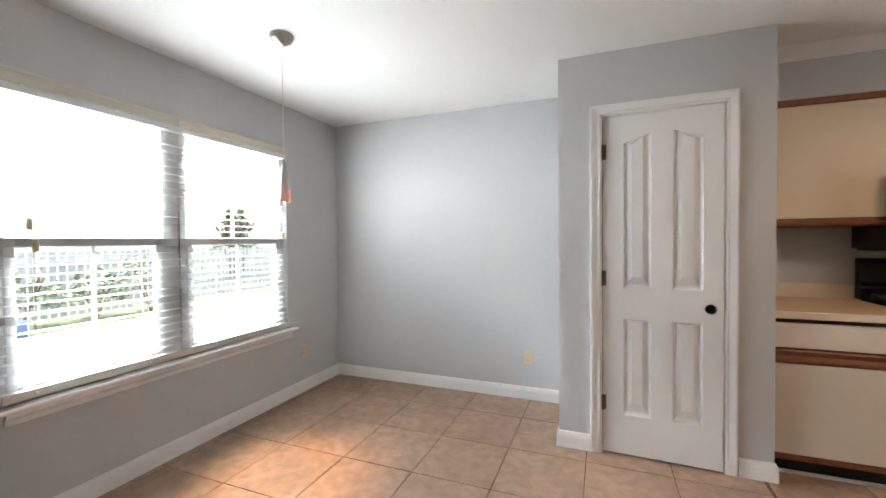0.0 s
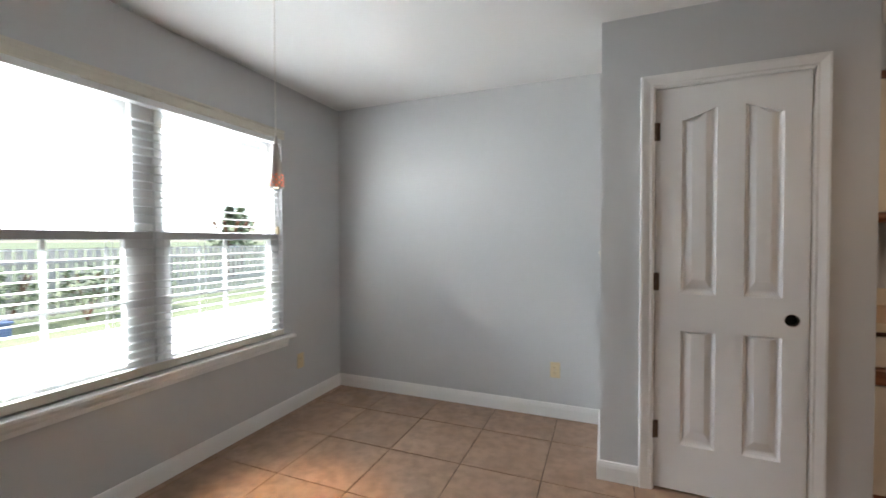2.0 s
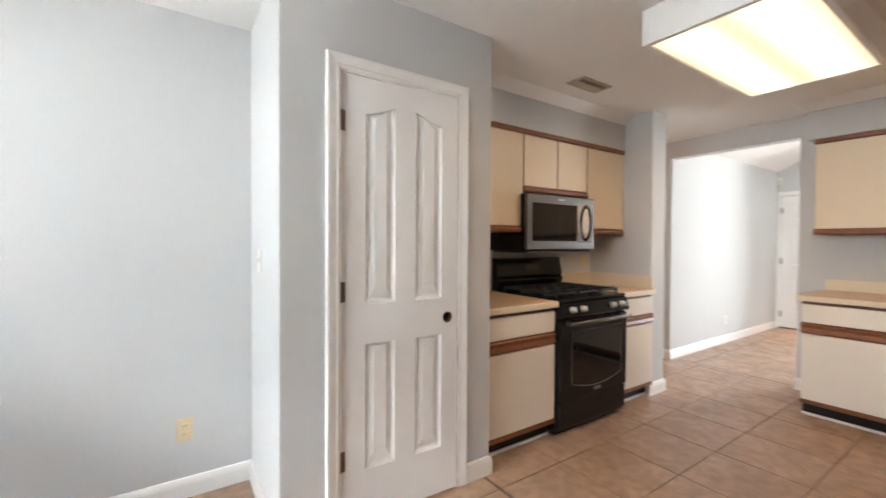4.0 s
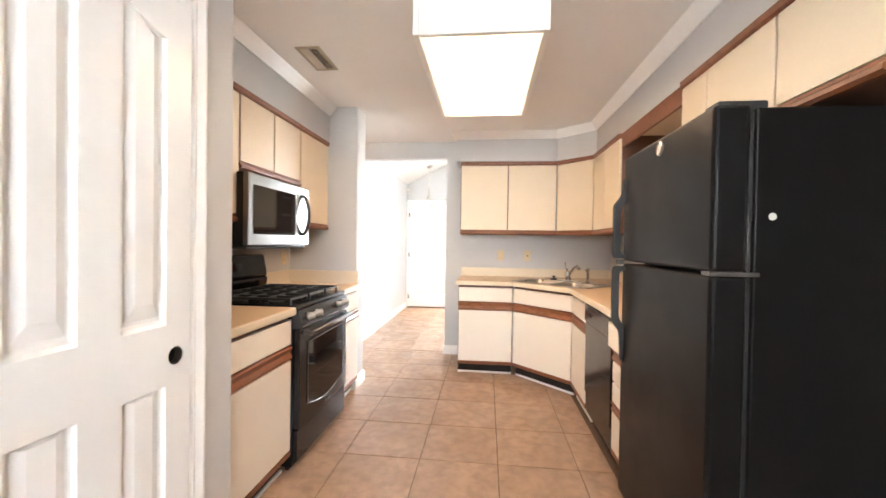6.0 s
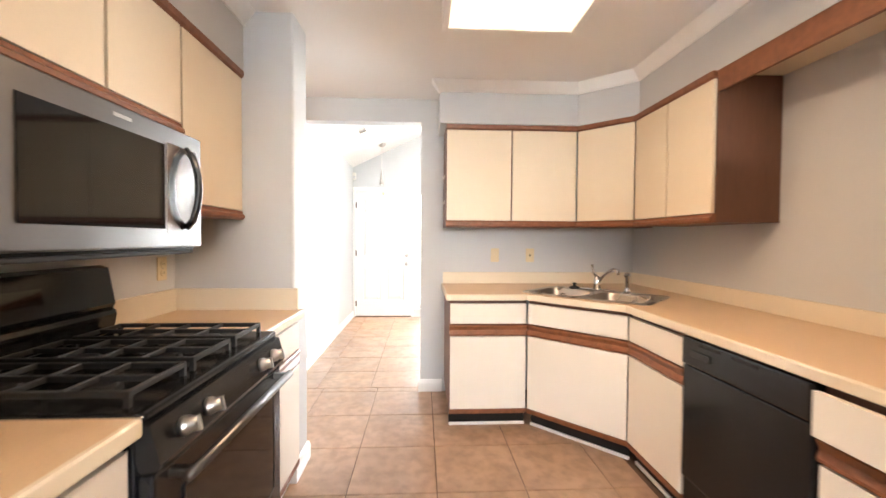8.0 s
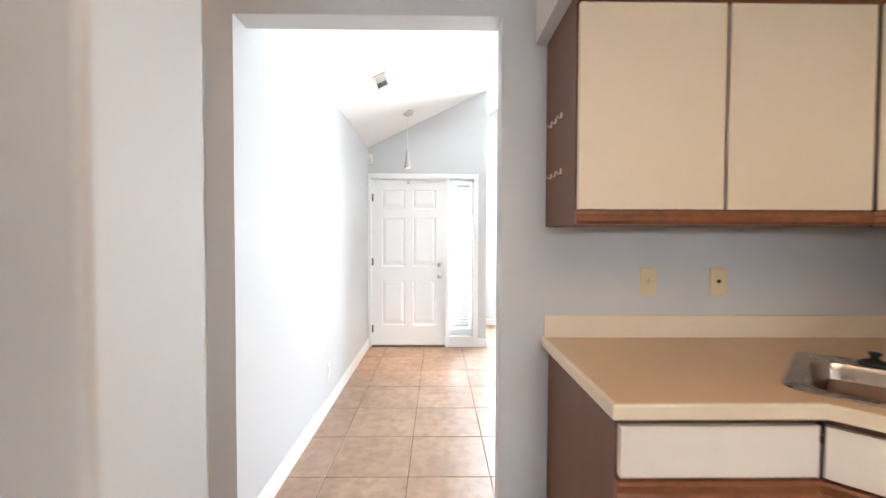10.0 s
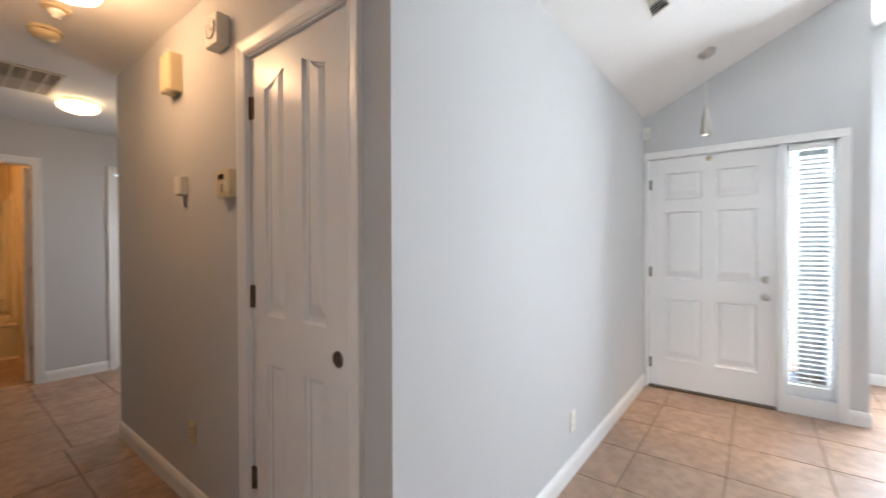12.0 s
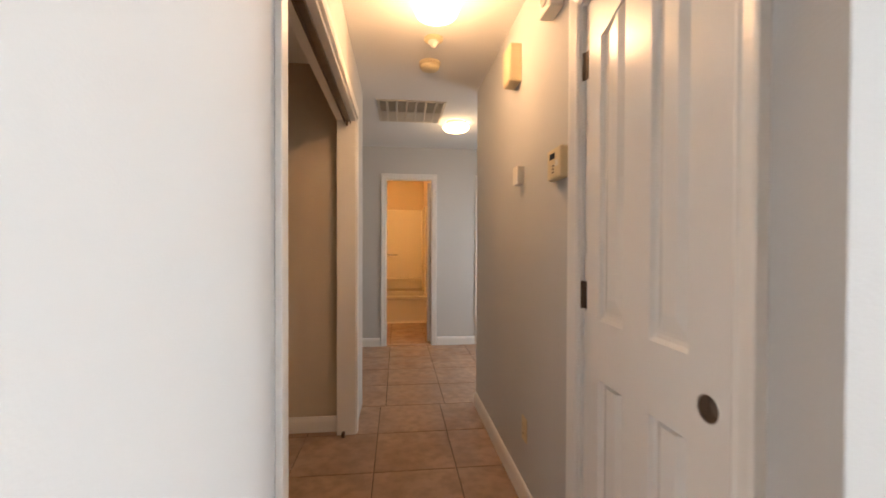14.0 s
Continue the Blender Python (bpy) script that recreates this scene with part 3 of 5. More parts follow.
structure("door_frame", boxes([(XF - 0.018, FD1 + 0.004, 0, XF, FD1 + 0.04, 2.10), (XF - 0.018, SL0 - 0.062, 0, XF, SL0 - 0.002, 2.10), (XF - 0.021, SL0 - 0.062, 2.045, XF, FD1 + 0.04, 2.105), (XF - 0.015, SL1 - 0.002, 0, XF + 0.06, FD0 - 0.002, 2.045), (XF, FD1 + 0.002, 0, XF + T, FD1 + 0.02, 2.045), (XF + 0.001, FD0, 2.041, XF + T, FD1 + 0.02, 2.06), (XF - 0.012, SL0, 0.0, XF, SL1, 0.13)], 0.004), TRIM, "white painted casing of the front door and sidelight", "door frame")
win = structure("window_3", boxes([(XF + 0.05, SL0, 0.13, XF + 0.09, SL0 + 0.035, 2.06), (XF + 0.05, SL1 - 0.035, 0.13, XF + 0.09, SL1, 2.06), (XF + 0.05, SL0 + 0.035, 0.13, XF + 0.09, SL1 - 0.035, 0.19), (XF + 0.05, SL0 + 0.035, 2.0, XF + 0.09, SL1 - 0.035, 2.06)], 0.003), VINYL, "narrow white sidelight window", "window")


def blinds(name, y0, y1, z0, z1, x, pitch, depth, label, tilt=0.0, facing=1, cords=(0.12, 0.5, 0.88)):
    th = thing(name, (x, (y0 + y1) / 2, z0), label, "blind")
    part("headrail", box(x - depth * 0.55, y0, z1 - 0.045, x + depth * 0.55, y1, z1, 0.003), BLIND, th)
    part("bottom_rail", box(x - depth * 0.5, y0 + 0.004, z0, x + depth * 0.5, y1 - 0.004, z0 + 0.02, 0.004), BLIND, th)
    n = int((z1 - 0.06 - z0 - 0.03) / pitch)
    bm = prism([(-depth / 2, 0), (-depth / 4, 0.0022), (0, 0.003), (depth / 4, 0.0022), (depth / 2, 0), (depth / 4, -0.0008), (0, 0.0), (-depth / 4, -0.0008)], "y", y0 + 0.006, y1 - 0.006)
    bmesh.ops.rotate(bm, verts=bm.verts, cent=(0, 0, 0), matrix=Matrix.Rotation(tilt, 3, "Y"))
    first = None
    for i in range(n):
        z = z0 + 0.04 + i * pitch
        if first is None:
            bmesh.ops.translate(bm, verts=bm.verts, vec=(x, 0, z))
            first = part("slat", bm, BLIND, th)
        else:
            o = new("slat", first.data)
            o.parent, o.location = th, (0, 0, i * pitch)
    for c in cords:
        y = y0 + (y1 - y0) * c
        part("cord", boxes([(x - depth * 0.5 - 0.0015, y - 0.001, z0, x - depth * 0.5, y + 0.001, z1 - 0.04), (x + depth * 0.5, y - 0.001, z0, x + depth * 0.5 + 0.0015, y + 0.001, z1 - 0.04)]), BLIND, th)
    return th


blinds("sidelight_blind", SL0 + 0.02, SL1 - 0.02, 0.20, 2.03, XF + 0.02, 0.036, 0.04, "white slatted blind hanging in the sidelight, slats half closed", 0.5, cords=(0.5,))

# bathroom door, half open inwards, and the next door
casing("door_frame", BX1 - BX0 - 0.024, BZ - 0.012, pose(BX0 + 0.012, YB, 0), "white painted casing of the bathroom door")
MB = pose(BX1 - 0.016, YB + 0.118, 0.015, 0, 0, 82)
bd = panel_door("door_4", BX1 - BX0 - 0.03, 2.005, MB, "white moulded bathroom door standing open")
casing("door_frame", 0.74, BZ - 0.012, pose(D3X + 0.012, YB, 0), "white painted casing of the next door")
d3 = panel_door("door_5", 0.73, 2.008, pose(D3X + 0.016, YB + 0.03, 0.012), "white moulded door at the hall's end")
for z in (1.78, 1.05, 0.30):
    part("hinge", box(BX1 - 0.016, YB + 0.082, z - 0.045, BX1 - 0.011, YB + 0.118, z + 0.045), HINGE, bd)
tub = thing("bathtub", (3.06, 9.56, 0), "cream enamel bathtub with a moulded surround", "bathtub")
tb = prism([(9.16, 0.0), (9.18, 0.02), (9.19, 0.36), (9.16, 0.38), (9.16, 0.41), (9.26, 0.42), (9.30, 0.40), (9.32, 0.12), (9.86, 0.12), (9.90, 0.42), (9.96, 0.42), (9.96, 0.0)], "x", 2.3, 3.86)
part("basin", tb, TUB, tub)
part("surround", boxes([(2.3, 9.93, 0.46, 3.86, 9.96, 1.85), (3.83, 9.18, 0.46, 3.86, 9.93, 1.85), (2.3, 9.88, 0.80, 3.0, 9.93, 0.84), (3.2, 9.86, 0.62, 3.86, 9.93, 0.66)], 0.008), TUB, tub, "cream moulded tub surround with shelves")
part("grab_bar", tube([(2.9, 9.86, 1.06), (2.9, 9.82, 1.06), (3.4, 9.82, 1.06), (3.4, 9.86, 1.06)], 0.012), CHROME, tub, "chrome grab bar", True)
structure("bath_threshold", box(BX0, YB + 0.01, -0.004, BX1, YB + 0.10, 0.006, 0.002), material("marble_threshold", (0.45, 0.33, 0.24), 0.4, grain=0.8, grain_scale=60), "speckled stone threshold", "threshold")

# hall closet: casing, track and jamb
structure("door_frame", boxes([(HN, HC0 - 0.062, 0, HN + 0.018, HC0 - 0.002, HCZ + 0.06), (HX, HC0 - 0.002, HCZ + 0.002, HX + 0.018, HC1 + 0.002, HCZ + 0.06), (HX, HC1 + 0.002, 0, HX + 0.012, HC1 + 0.062, HCZ + 0.06),
    (3.005, HC0 - 0.001, 0, HN + 0.004, HC0 + 0.015, HCZ), (3.005, HC1 - 0.015, 0, HX + 0.004, HC1 + 0.001, HCZ), (3.005, HC0 + 0.015, HCZ - 0.016, HX + 0.004, HC1 - 0.015, HCZ + 0.001)], 0.003), TRIM, "white painted casing of the doorless hall closet", "door frame")
tr = thing("door_track", (3.075, 4.6, 2.03), "metal sliding door track under the closet header", "door track")
part("rail", boxes([(3.055, HC0 + 0.02, HCZ - 0.034, 3.059, HC1 - 0.02, HCZ - 0.017), (3.091, HC0 + 0.02, HCZ - 0.034, 3.095, HC1 - 0.02, HCZ - 0.017), (3.059, HC0 + 0.02, HCZ - 0.02, 3.091, HC1 - 0.02, HCZ - 0.017)]), HINGE, tr)
part("roller", lathe([(0.008, 0), (0.008, 0.03)], pose(3.075, HC1 - 0.06, HCZ - 0.06), 12), HINGE, tr)
gd = thing("floor_guide", (3.05, 5.42, 0), "small dark door guide on the floor by the jamb", "door guide")
part("bracket", box(3.04, 5.405, 0.0, 3.06, 5.44, 0.03, 0.003), HINGE, gd)

# ---- windows ----
wx = XW - 0.075


def sash(parent, y0, y1, z0, z1, x, stile=0.040):
    bm = boxes([(x - 0.02, y0, z0, x + 0.02, y0 + stile, z1), (x - 0.02, y1 - stile, z0, x + 0.02, y1, z1), (x - 0.02, y0 + stile, z0, x + 0.02, y1 - stile, z0 + stile), (x - 0.02, y0 + stile, z1 - stile, x + 0.02, y1 - stile, z1)], 0.003)
    part("sash", bm, VINYL, parent)
    ym, zm = (y0 + y1) / 2, (z0 + z1) / 2
    part("muntin", box(x - 0.006, ym - 0.009, z0 + stile, x + 0.006, ym + 0.009, z1 - stile), VINYL, parent)
    part("muntin", boxes([(x - 0.006, y0 + stile, zm - 0.009, x + 0.006, ym - 0.009, zm + 0.009), (x - 0.006, ym + 0.009, zm - 0.009, x + 0.006, y1 - stile, zm + 0.009)]), VINYL, parent)
    p = part("pane", box(x - 0.002, y0 + stile, z0 + stile, x + 0.002, y1 - stile, z1 - stile), GLASS, parent)
    p.visible_shadow = False


GLASS = bpy.data.materials.new("window_glass")
GLASS.use_nodes = True
gb = GLASS.node_tree.nodes["Principled BSDF"]
gb.inputs["Transmission Weight"].default_value, gb.inputs["Roughness"].default_value, gb.inputs["IOR"].default_value = 1.0, 0.0, 1.02
MY0, MY1 = 1.712, 1.778
zm = 1.315
FJ = 0.042
for k, (a, b) in enumerate(((WY0, MY0), (MY1, WY1))):
    w = structure("window_%d" % (k + 1), boxes([(wx - 0.04, a, WZ0, wx + 0.04, a + FJ, WZ1), (wx - 0.04, b - FJ, WZ0, wx + 0.04, b, WZ1), (wx - 0.04, a + FJ, WZ0, wx + 0.04, b - FJ, WZ0 + 0.03), (wx - 0.04, a + FJ, WZ1 - 0.03, wx + 0.04, b - FJ, WZ1)], 0.003), VINYL, "white double-hung window with muntins", "window")
    sash(w, a + FJ, b - FJ, zm - 0.02, WZ1 - 0.03, wx - 0.02)
    sash(w, a + FJ, b - FJ, WZ0 + 0.03, zm + 0.022, wx + 0.022)
structure("window_mullion", box(wx - 0.04, MY0, WZ0, XW - 0.045, MY1, WZ1, 0.003), TRIM, "white post between the two windows", "window frame")
structure("window_sill", boxes([(XW - 0.035, 0.895, 0.568, XW + 0.055, 2.735, 0.59)], 0.006), TRIM, "white painted window stool", "window sill")
structure("window_apron", prism([(XW, 0.568), (XW + 0.028, 0.567), (XW + 0.024, 0.545), (XW + 0.016, 0.53), (XW + 0.014, 0.508), (XW, 0.505)], "y", 0.94, 2.69), TRIM, "white painted apron under the window stool", "trim")
wb = blinds("window_blind", WY0 + 0.006, WY1 - 0.006, 0.600, WZ1 - 0.002, XW - 0.018, 0.0435, 0.05, "white two-inch slatted blind, slats open", 0.0, cords=(0.07, 0.36, 0.64, 0.93))
for a, b in ((0.934, 1.748), (1.751, 2.672)):
    part("valance", prism([(XW + 0.010, 2.022), (XW + 0.016, 2.020), (XW + 0.020, 2.028), (XW + 0.018, 2.066), (XW + 0.024, 2.076), (XW + 0.022, 2.088), (XW + 0.010, 2.088)], "y", a, b), VALANCE, wb, "ivory moulded valance over the headrail")
for y in (0.94, 2.664):
    part("valance_return", box(XW + 0.001, y - 0.004, 2.022, XW + 0.010, y + 0.004, 2.088), VALANCE, wb)
for y in (1.03, 1.42, 1.80, 2.16, 2.55):
    part("valance_clip", box(XW + 0.008, y - 0.008, 2.014, XW + 0.022, y + 0.008, 2.024, 0.002), BLIND, wb, "clear plastic valance clip")
part("rail_face", box(XW + 0.008, WY0 + 0.010, 0.602, XW + 0.014, WY1 - 0.010, 0.644, 0.003), VALANCE, wb, "ivory face of the bottom rail")
for y in (1.05, 1.55, 1.98, 2.54):
    part("rail_plug", lathe([(0.008, 0), (0.008, 0.003), (0.005, 0.005)], pose(XW + 0.014, y, 0.624, 0, 90), 14), BLIND, wb, "round cord plug", True)
for y, z in ((1.04, 1.40), (1.06, 1.30), (2.60, 1.36)):
    part("tassel", lathe([(0.004, 0.03), (0.012, 0.02), (0.013, -0.02), (0.006, -0.03)], pose(XW + 0.016, y, z), 12), IVORY, wb, "small tan cord tassel", True)
    part("cord", tube([(XW + 0.016, y, z + 0.025), (XW + 0.013, y, 1.99)], 0.0012, 6), BLIND, wb)

# arched window
aw2 = structure("window_4", boxes([(XA + 0.05, AY - AR, AZ - 0.06, XA + 0.09, AY + AR, AZ - 0.02), (XA + 0.05, AY + AR - 0.045, AS, XA + 0.09, AY + AR, AZ - 0.06), (XA + 0.05, AY - AR, AS, XA + 0.09, AY - AR + 0.045, AZ - 0.06), (XA + 0.05, AY - 0.02, AS, XA + 0.09, AY + 0.02, AZ - 0.06)], 0.003), VINYL, "tall arched window with white sashes", "window")
arch = bmesh.new()
ra = []
for i in range(33):
    t = math.pi * i / 32
    ra.append([arch.verts.new((x, AY + r * math.cos(t), AZ - 0.02 + r * math.sin(t))) for r, x in ((AR, XA + 0.05), (AR - 0.045, XA + 0.05), (AR - 0.045, XA + 0.09), (AR, XA + 0.09))])
for a, b in zip(ra, ra[1:]):
    for i in range(4):
        arch.faces.new((a[i], a[(i + 1) % 4], b[(i + 1) % 4], b[i]))
bmesh.ops.recalc_face_normals(arch, faces=arch.faces)
part("arch_frame", arch, VINYL, aw2)
structure("window_sill", box(XA - 0.05, AY - AR - 0.05, AS - 0.03, XA + 0.04, AY + AR + 0.05, AS, 0.005), TRIM, "white painted stool of the arched window", "window sill")

# ---- kitchen cabinets ----


def frame_m(ax, ay, bx, by):
    """A frame whose x runs from a to b in plan and whose -y looks out of the front (to the right of the way)."""
    return Matrix.Translation((ax, ay, 0)) @ Matrix.Rotation(math.atan2(by - ay, bx - ax), 4, "Z"), math.hypot(bx - ax, by - ay)


def base_cabinet(a, b, depth, label, doors=1, group="kitchen base cabinets", drawers=1, ajar=0.0):
    """A base unit whose front runs from a to b: wooden face, drawer front, finger rail, door, toe kick."""
    m, w = frame_m(*a, *b)
    th = thing("base_cabinet", (*((Vector(a) + Vector(b)) / 2), 0), label, "cabinet", group)
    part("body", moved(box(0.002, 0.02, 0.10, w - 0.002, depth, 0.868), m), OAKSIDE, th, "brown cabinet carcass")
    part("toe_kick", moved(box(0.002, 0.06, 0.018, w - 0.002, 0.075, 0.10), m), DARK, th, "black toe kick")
    part("shoe_strip", moved(box(0.002, 0.045, 0.0, w - 0.002, 0.06, 0.02, 0.005), m), TRIM, th, "white strip along the floor")
    part("bottom_rail", moved(box(0.0, -0.002, 0.098, w, 0.022, 0.128, 0.004), m), OAK, th, "brown oak bottom rail")
    part("finger_rail", moved(prism([(-0.004, 0.632), (0.022, 0.628), (0.022, 0.706), (-0.002, 0.702), (-0.008, 0.695), (0.004, 0.668), (-0.006, 0.645)], "x", 0.0, w), m), OAK, th, "brown oak finger rail")
    k = w / doors
    for i in range(doors):
        x0, x1 = i * k + 0.006, (i + 1) * k - 0.006
        top = part("drawer_front", moved(box(x0, -0.002 - ajar, 0.712, x1, 0.018 - ajar, 0.847, 0.002), m), LAMWHITE, th)
        if ajar:
            for xs in (x0 + 0.012, x1 - 0.024):
                part("drawer_side", moved(box(xs, 0.018 - ajar, 0.722, xs + 0.012, 0.021, 0.835), m), OAKSIDE, top, "brown drawer box side")
        fronts = [(0.128, 0.628)] if drawers == 1 else [(0.128, 0.345), (0.395, 0.51), (0.514, 0.628)]
        for za, zb in fronts:
            part("door" if drawers == 1 else "drawer_front", moved(box(x0, -0.002, za + 0.004, x1, 0.018, zb - 0.004, 0.002), m), LAMWHITE, th)
        if drawers > 1:
            part("finger_rail", moved(prism([(-0.004, 0.345), (0.022, 0.342), (0.022, 0.398), (-0.002, 0.395), (-0.008, 0.390), (0.004, 0.370), (-0.006, 0.354)], "x", 0.0, w), m), OAK, th, "brown oak finger rail")
    return th


def wall_cabinet(a, b, z0, z1, depth, label, splits, group="kitchen wall cabinets", bottom=True):
    m, w = frame_m(*a, *b)
    th = thing("wall_cabinet", (*((Vector(a) + Vector(b)) / 2), z0), label, "cabinet", group)
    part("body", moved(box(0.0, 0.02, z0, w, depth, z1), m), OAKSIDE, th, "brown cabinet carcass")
    part("top_rail", moved(prism([(-0.012, z1 - 0.002), (-0.010, z1 - 0.028), (0.0, z1 - 0.036), (0.02, z1 - 0.036), (0.02, z1 - 0.002)], "x", 0.0, w), m), OAK, th, "brown oak top rail")
    part("bottom_rail", moved(prism([(-0.012, z0 + 0.022), (-0.012, z0 + 0.008), (0.0, z0 - 0.002), (0.02, z0 - 0.002), (0.02, z0 + 0.042), (0.0, z0 + 0.042), (-0.002, z0 + 0.03)], "x", 0.0, w), m), OAK, th, "brown oak bottom rail")
    for x0, x1 in zip(splits, splits[1:]):
        part("door", moved(box(x0 + 0.006, -0.002, z0 + 0.046, x1 - 0.006, 0.017, z1 - 0.04, 0.002), m), CREAM, th)
    return th


CF = 2.735    # range-side cabinet fronts
base_cabinet((PX1 + 0.004, CF), (1.487, CF), YK - CF - 0.004, "cream laminate base cabinet with brown oak finger rail")
base_cabinet((2.254, 2.775), (NX0 - 0.002, 2.775), YK - 2.779, "cream laminate base cabinet with brown oak finger rail")
ZU, ZT = 1.375, 2.128
UF = 3.058
wall_cabinet((PX1 + 0.004, UF), (1.506, UF), ZU, ZT, YK - UF - 0.002, "cream laminate wall cabinet with brown oak rails", (0.0, 0.653))
wall_cabinet((1.507, UF), (2.243, UF), 1.672, ZT, YK - UF - 0.002, "short cream wall cabinet over the microwave", (0.0, 0.368, 0.736))
wall_cabinet((2.244, UF), (NX0 - 0.002, UF), ZU, ZT, YK - UF - 0.002, "cream laminate wall cabinet with brown oak rails", (0.0, 0.519))

# sink side: fronts run so that the room lies to the right of the way
C1, C2 = (3.331, 1.424), (2.862, 0.962)
base_cabinet((3.331, 1.952), C1, 0.66, "cream laminate base cabinet at the opening")
base_cabinet(C1, C2, 0.60, "diagonal cream corner base cabinet under the sink")
base_cabinet(C2, (2.378, 0.962), 0.62, "narrow cream base cabinet beside the dishwasher")
base_cabinet((1.760, 0.962), (1.475, 0.962), 0.62, "cream drawer stack, top drawer pulled slightly open, beside the dishwasher", drawers=3, ajar=0.028)
EF = 3.631
wall_cabinet((EF, 1.963), (EF, 0.979), ZU, ZT, XE - EF - 0.002, "cream laminate double wall cabinet with brown side", (0.0, 0.49, 0.984))
wall_cabinet((EF, 0.979), (3.334, 0.690), ZU, ZT, 0.42, "diagonal cream corner wall cabinet", (0.0, 0.414))
SU = 0.690
wall_cabinet((3.334, SU), (2.59, SU), ZU, ZT, SU - YS - 0.002, "narrow two-door cream wall cabinet", (0.0, 0.36, 0.744))
wall_cabinet((1.616, SU), (0.525, SU), 1.725, ZT, SU - YS - 0.002, "cream wall cabinets over the refrigerator", (0.0, 0.241, 0.689, 1.091))
vb = thing("valance", (2.2, 0.71, 2.02), "brown oak valance board between wall cabinets", "valance")
part("board", box(1.618, 0.658, 2.02, 2.588, 0.678, 2.126, 0.003), OAK, vb)
part("lining", box(1.618, YS + 0.004, 2.108, 2.588, 0.657, 2.126), CREAM, vb, "cream lining board under the soffit")
hk = [(3.80, 1.775), (3.87, 1.775), (3.93, 1.775), (3.80, 1.572), (3.87, 1.572), (3.93, 1.572)]
for x, z in hk:
    h_ = thing("cup_hook", (x, 1.965, z), "small clear plastic hook on the cabinet side", "hook", "hooks on the cabinet side")
    part("plate", box(x - 0.006, 1.962, z - 0.010, x + 0.006, 1.966, z + 0.010, 0.001), OFFWHITE, h_)
    part("prong", tube([(x, 1.966, z - 0.006), (x, 1.974, z - 0.010), (x, 1.978, z - 0.005), (x, 1.978, z + 0.001)], 0.002, 8), OFFWHITE, h_, smooth=True)


def slab(poly, holes, z0, z1):
    """A worktop with holes, from outlines in plan."""
    bm = bmesh.new()
    es = []
    for loop in [poly] + holes:
        vs = [bm.verts.new((x, y, z1)) for x, y in loop]
        es += [bm.edges.new((vs[i], vs[(i + 1) % len(vs)])) for i in range(len(vs))]
    bmesh.ops.triangle_fill(bm, use_beauty=True, use_dissolve=False, edges=es)
    r = bmesh.ops.extrude_face_region(bm, geom=list(bm.faces))
    bmesh.ops.translate(bm, verts=[v for v in r["geom"] if isinstance(v, bmesh.types.BMVert)], vec=(0, 0, z0 - z1))
    bmesh.ops.recalc_face_normals(bm, faces=bm.faces)
    return bm


def edge_strip(points):
    return strip(points, [(0.0, 0.872), (0.010, 0.872), (0.012, 0.876), (0.012, 0.906), (0.009, 0.9115), (0.0, 0.912)])


ZT0, ZT1 = 0.872, 0.912


def round_rect(cx, cy, w, h, r, ang, n=6):
    out = []
    for sx, sy, a0 in ((1, 1, 0), (-1, 1, 90), (-1, -1, 180), (1, -1, 270)):
        for i in range(n + 1):
            t = radians(a0 + 90 * i / n)
            out.append((sx * (w / 2 - r) + r * math.cos(t), sy * (h / 2 - r) + r * math.sin(t)))
    c, s = math.cos(ang), math.sin(ang)
    return [(cx + x * c - y * s, cy + x * s + y * c) for x, y in out]


SA = math.atan2(C1[1] - C2[1], C1[0] - C2[0])
mid = Vector(((C1[0] + C2[0]) / 2, (C1[1] + C2[1]) / 2))
inn = Vector((math.sin(SA), -math.cos(SA)))
alg = Vector((math.cos(SA), math.sin(SA)))
SC = mid + inn * 0.295
wt = thing("worktop", (3.5, 1.2, ZT0), "tan laminate worktop with a pale edge round the sink corner", "worktop")
FX = 3.318
front = [(FX, 1.964), (FX, 1.43), (2.857, 0.975), (1.47, 0.975)]
part("top", slab([(XE - 0.002, 1.964)] + front + [(1.47, YS + 0.002), (XE - 0.002, YS + 0.002)], [round_rect(SC.x, SC.y, 0.78, 0.46, 0.03, SA)], ZT0, ZT1), COUNTER, wt)
part("edge", edge_strip(front[::-1] + [(XE - 0.002, 1.964)]), EDGE, wt, "pale laminate edge")
part("backsplash", boxes([(XE - 0.022, YS + 0.022, ZT1, XE - 0.002, 1.964, 1.005), (1.47, YS + 0.002, ZT1, XE - 0.022, YS + 0.022, 1.005)], 0.002), EDGE, wt, "pale laminate backsplash")
cl = thing("worktop", (1.17, 3.1, ZT0), "tan laminate worktop beside the range", "worktop")
part("top", box(PX1 + 0.003, 2.722, ZT0, 1.489, YK - 0.002, ZT1), COUNTER, cl)
part("edge", edge_strip([(1.489, 2.722), (PX1 + 0.003, 2.722)]), EDGE, cl, "pale laminate edge")
part("backsplash", boxes([(PX1 + 0.003, YK - 0.022, ZT1, 1.489, YK - 0.002, 1.005)], 0.002), EDGE, cl, "pale laminate backsplash")
cr = thing("worktop", (2.55, 3.1, ZT0), "tan laminate worktop beside the wall end", "worktop")
part("top", box(2.252, 2.762, ZT0, NX0 - 0.002, YK - 0.002, ZT1), COUNTER, cr)
part("edge", edge_strip([(NX0 - 0.002, 2.762), (2.252, 2.762)]), EDGE, cr, "pale laminate edge")
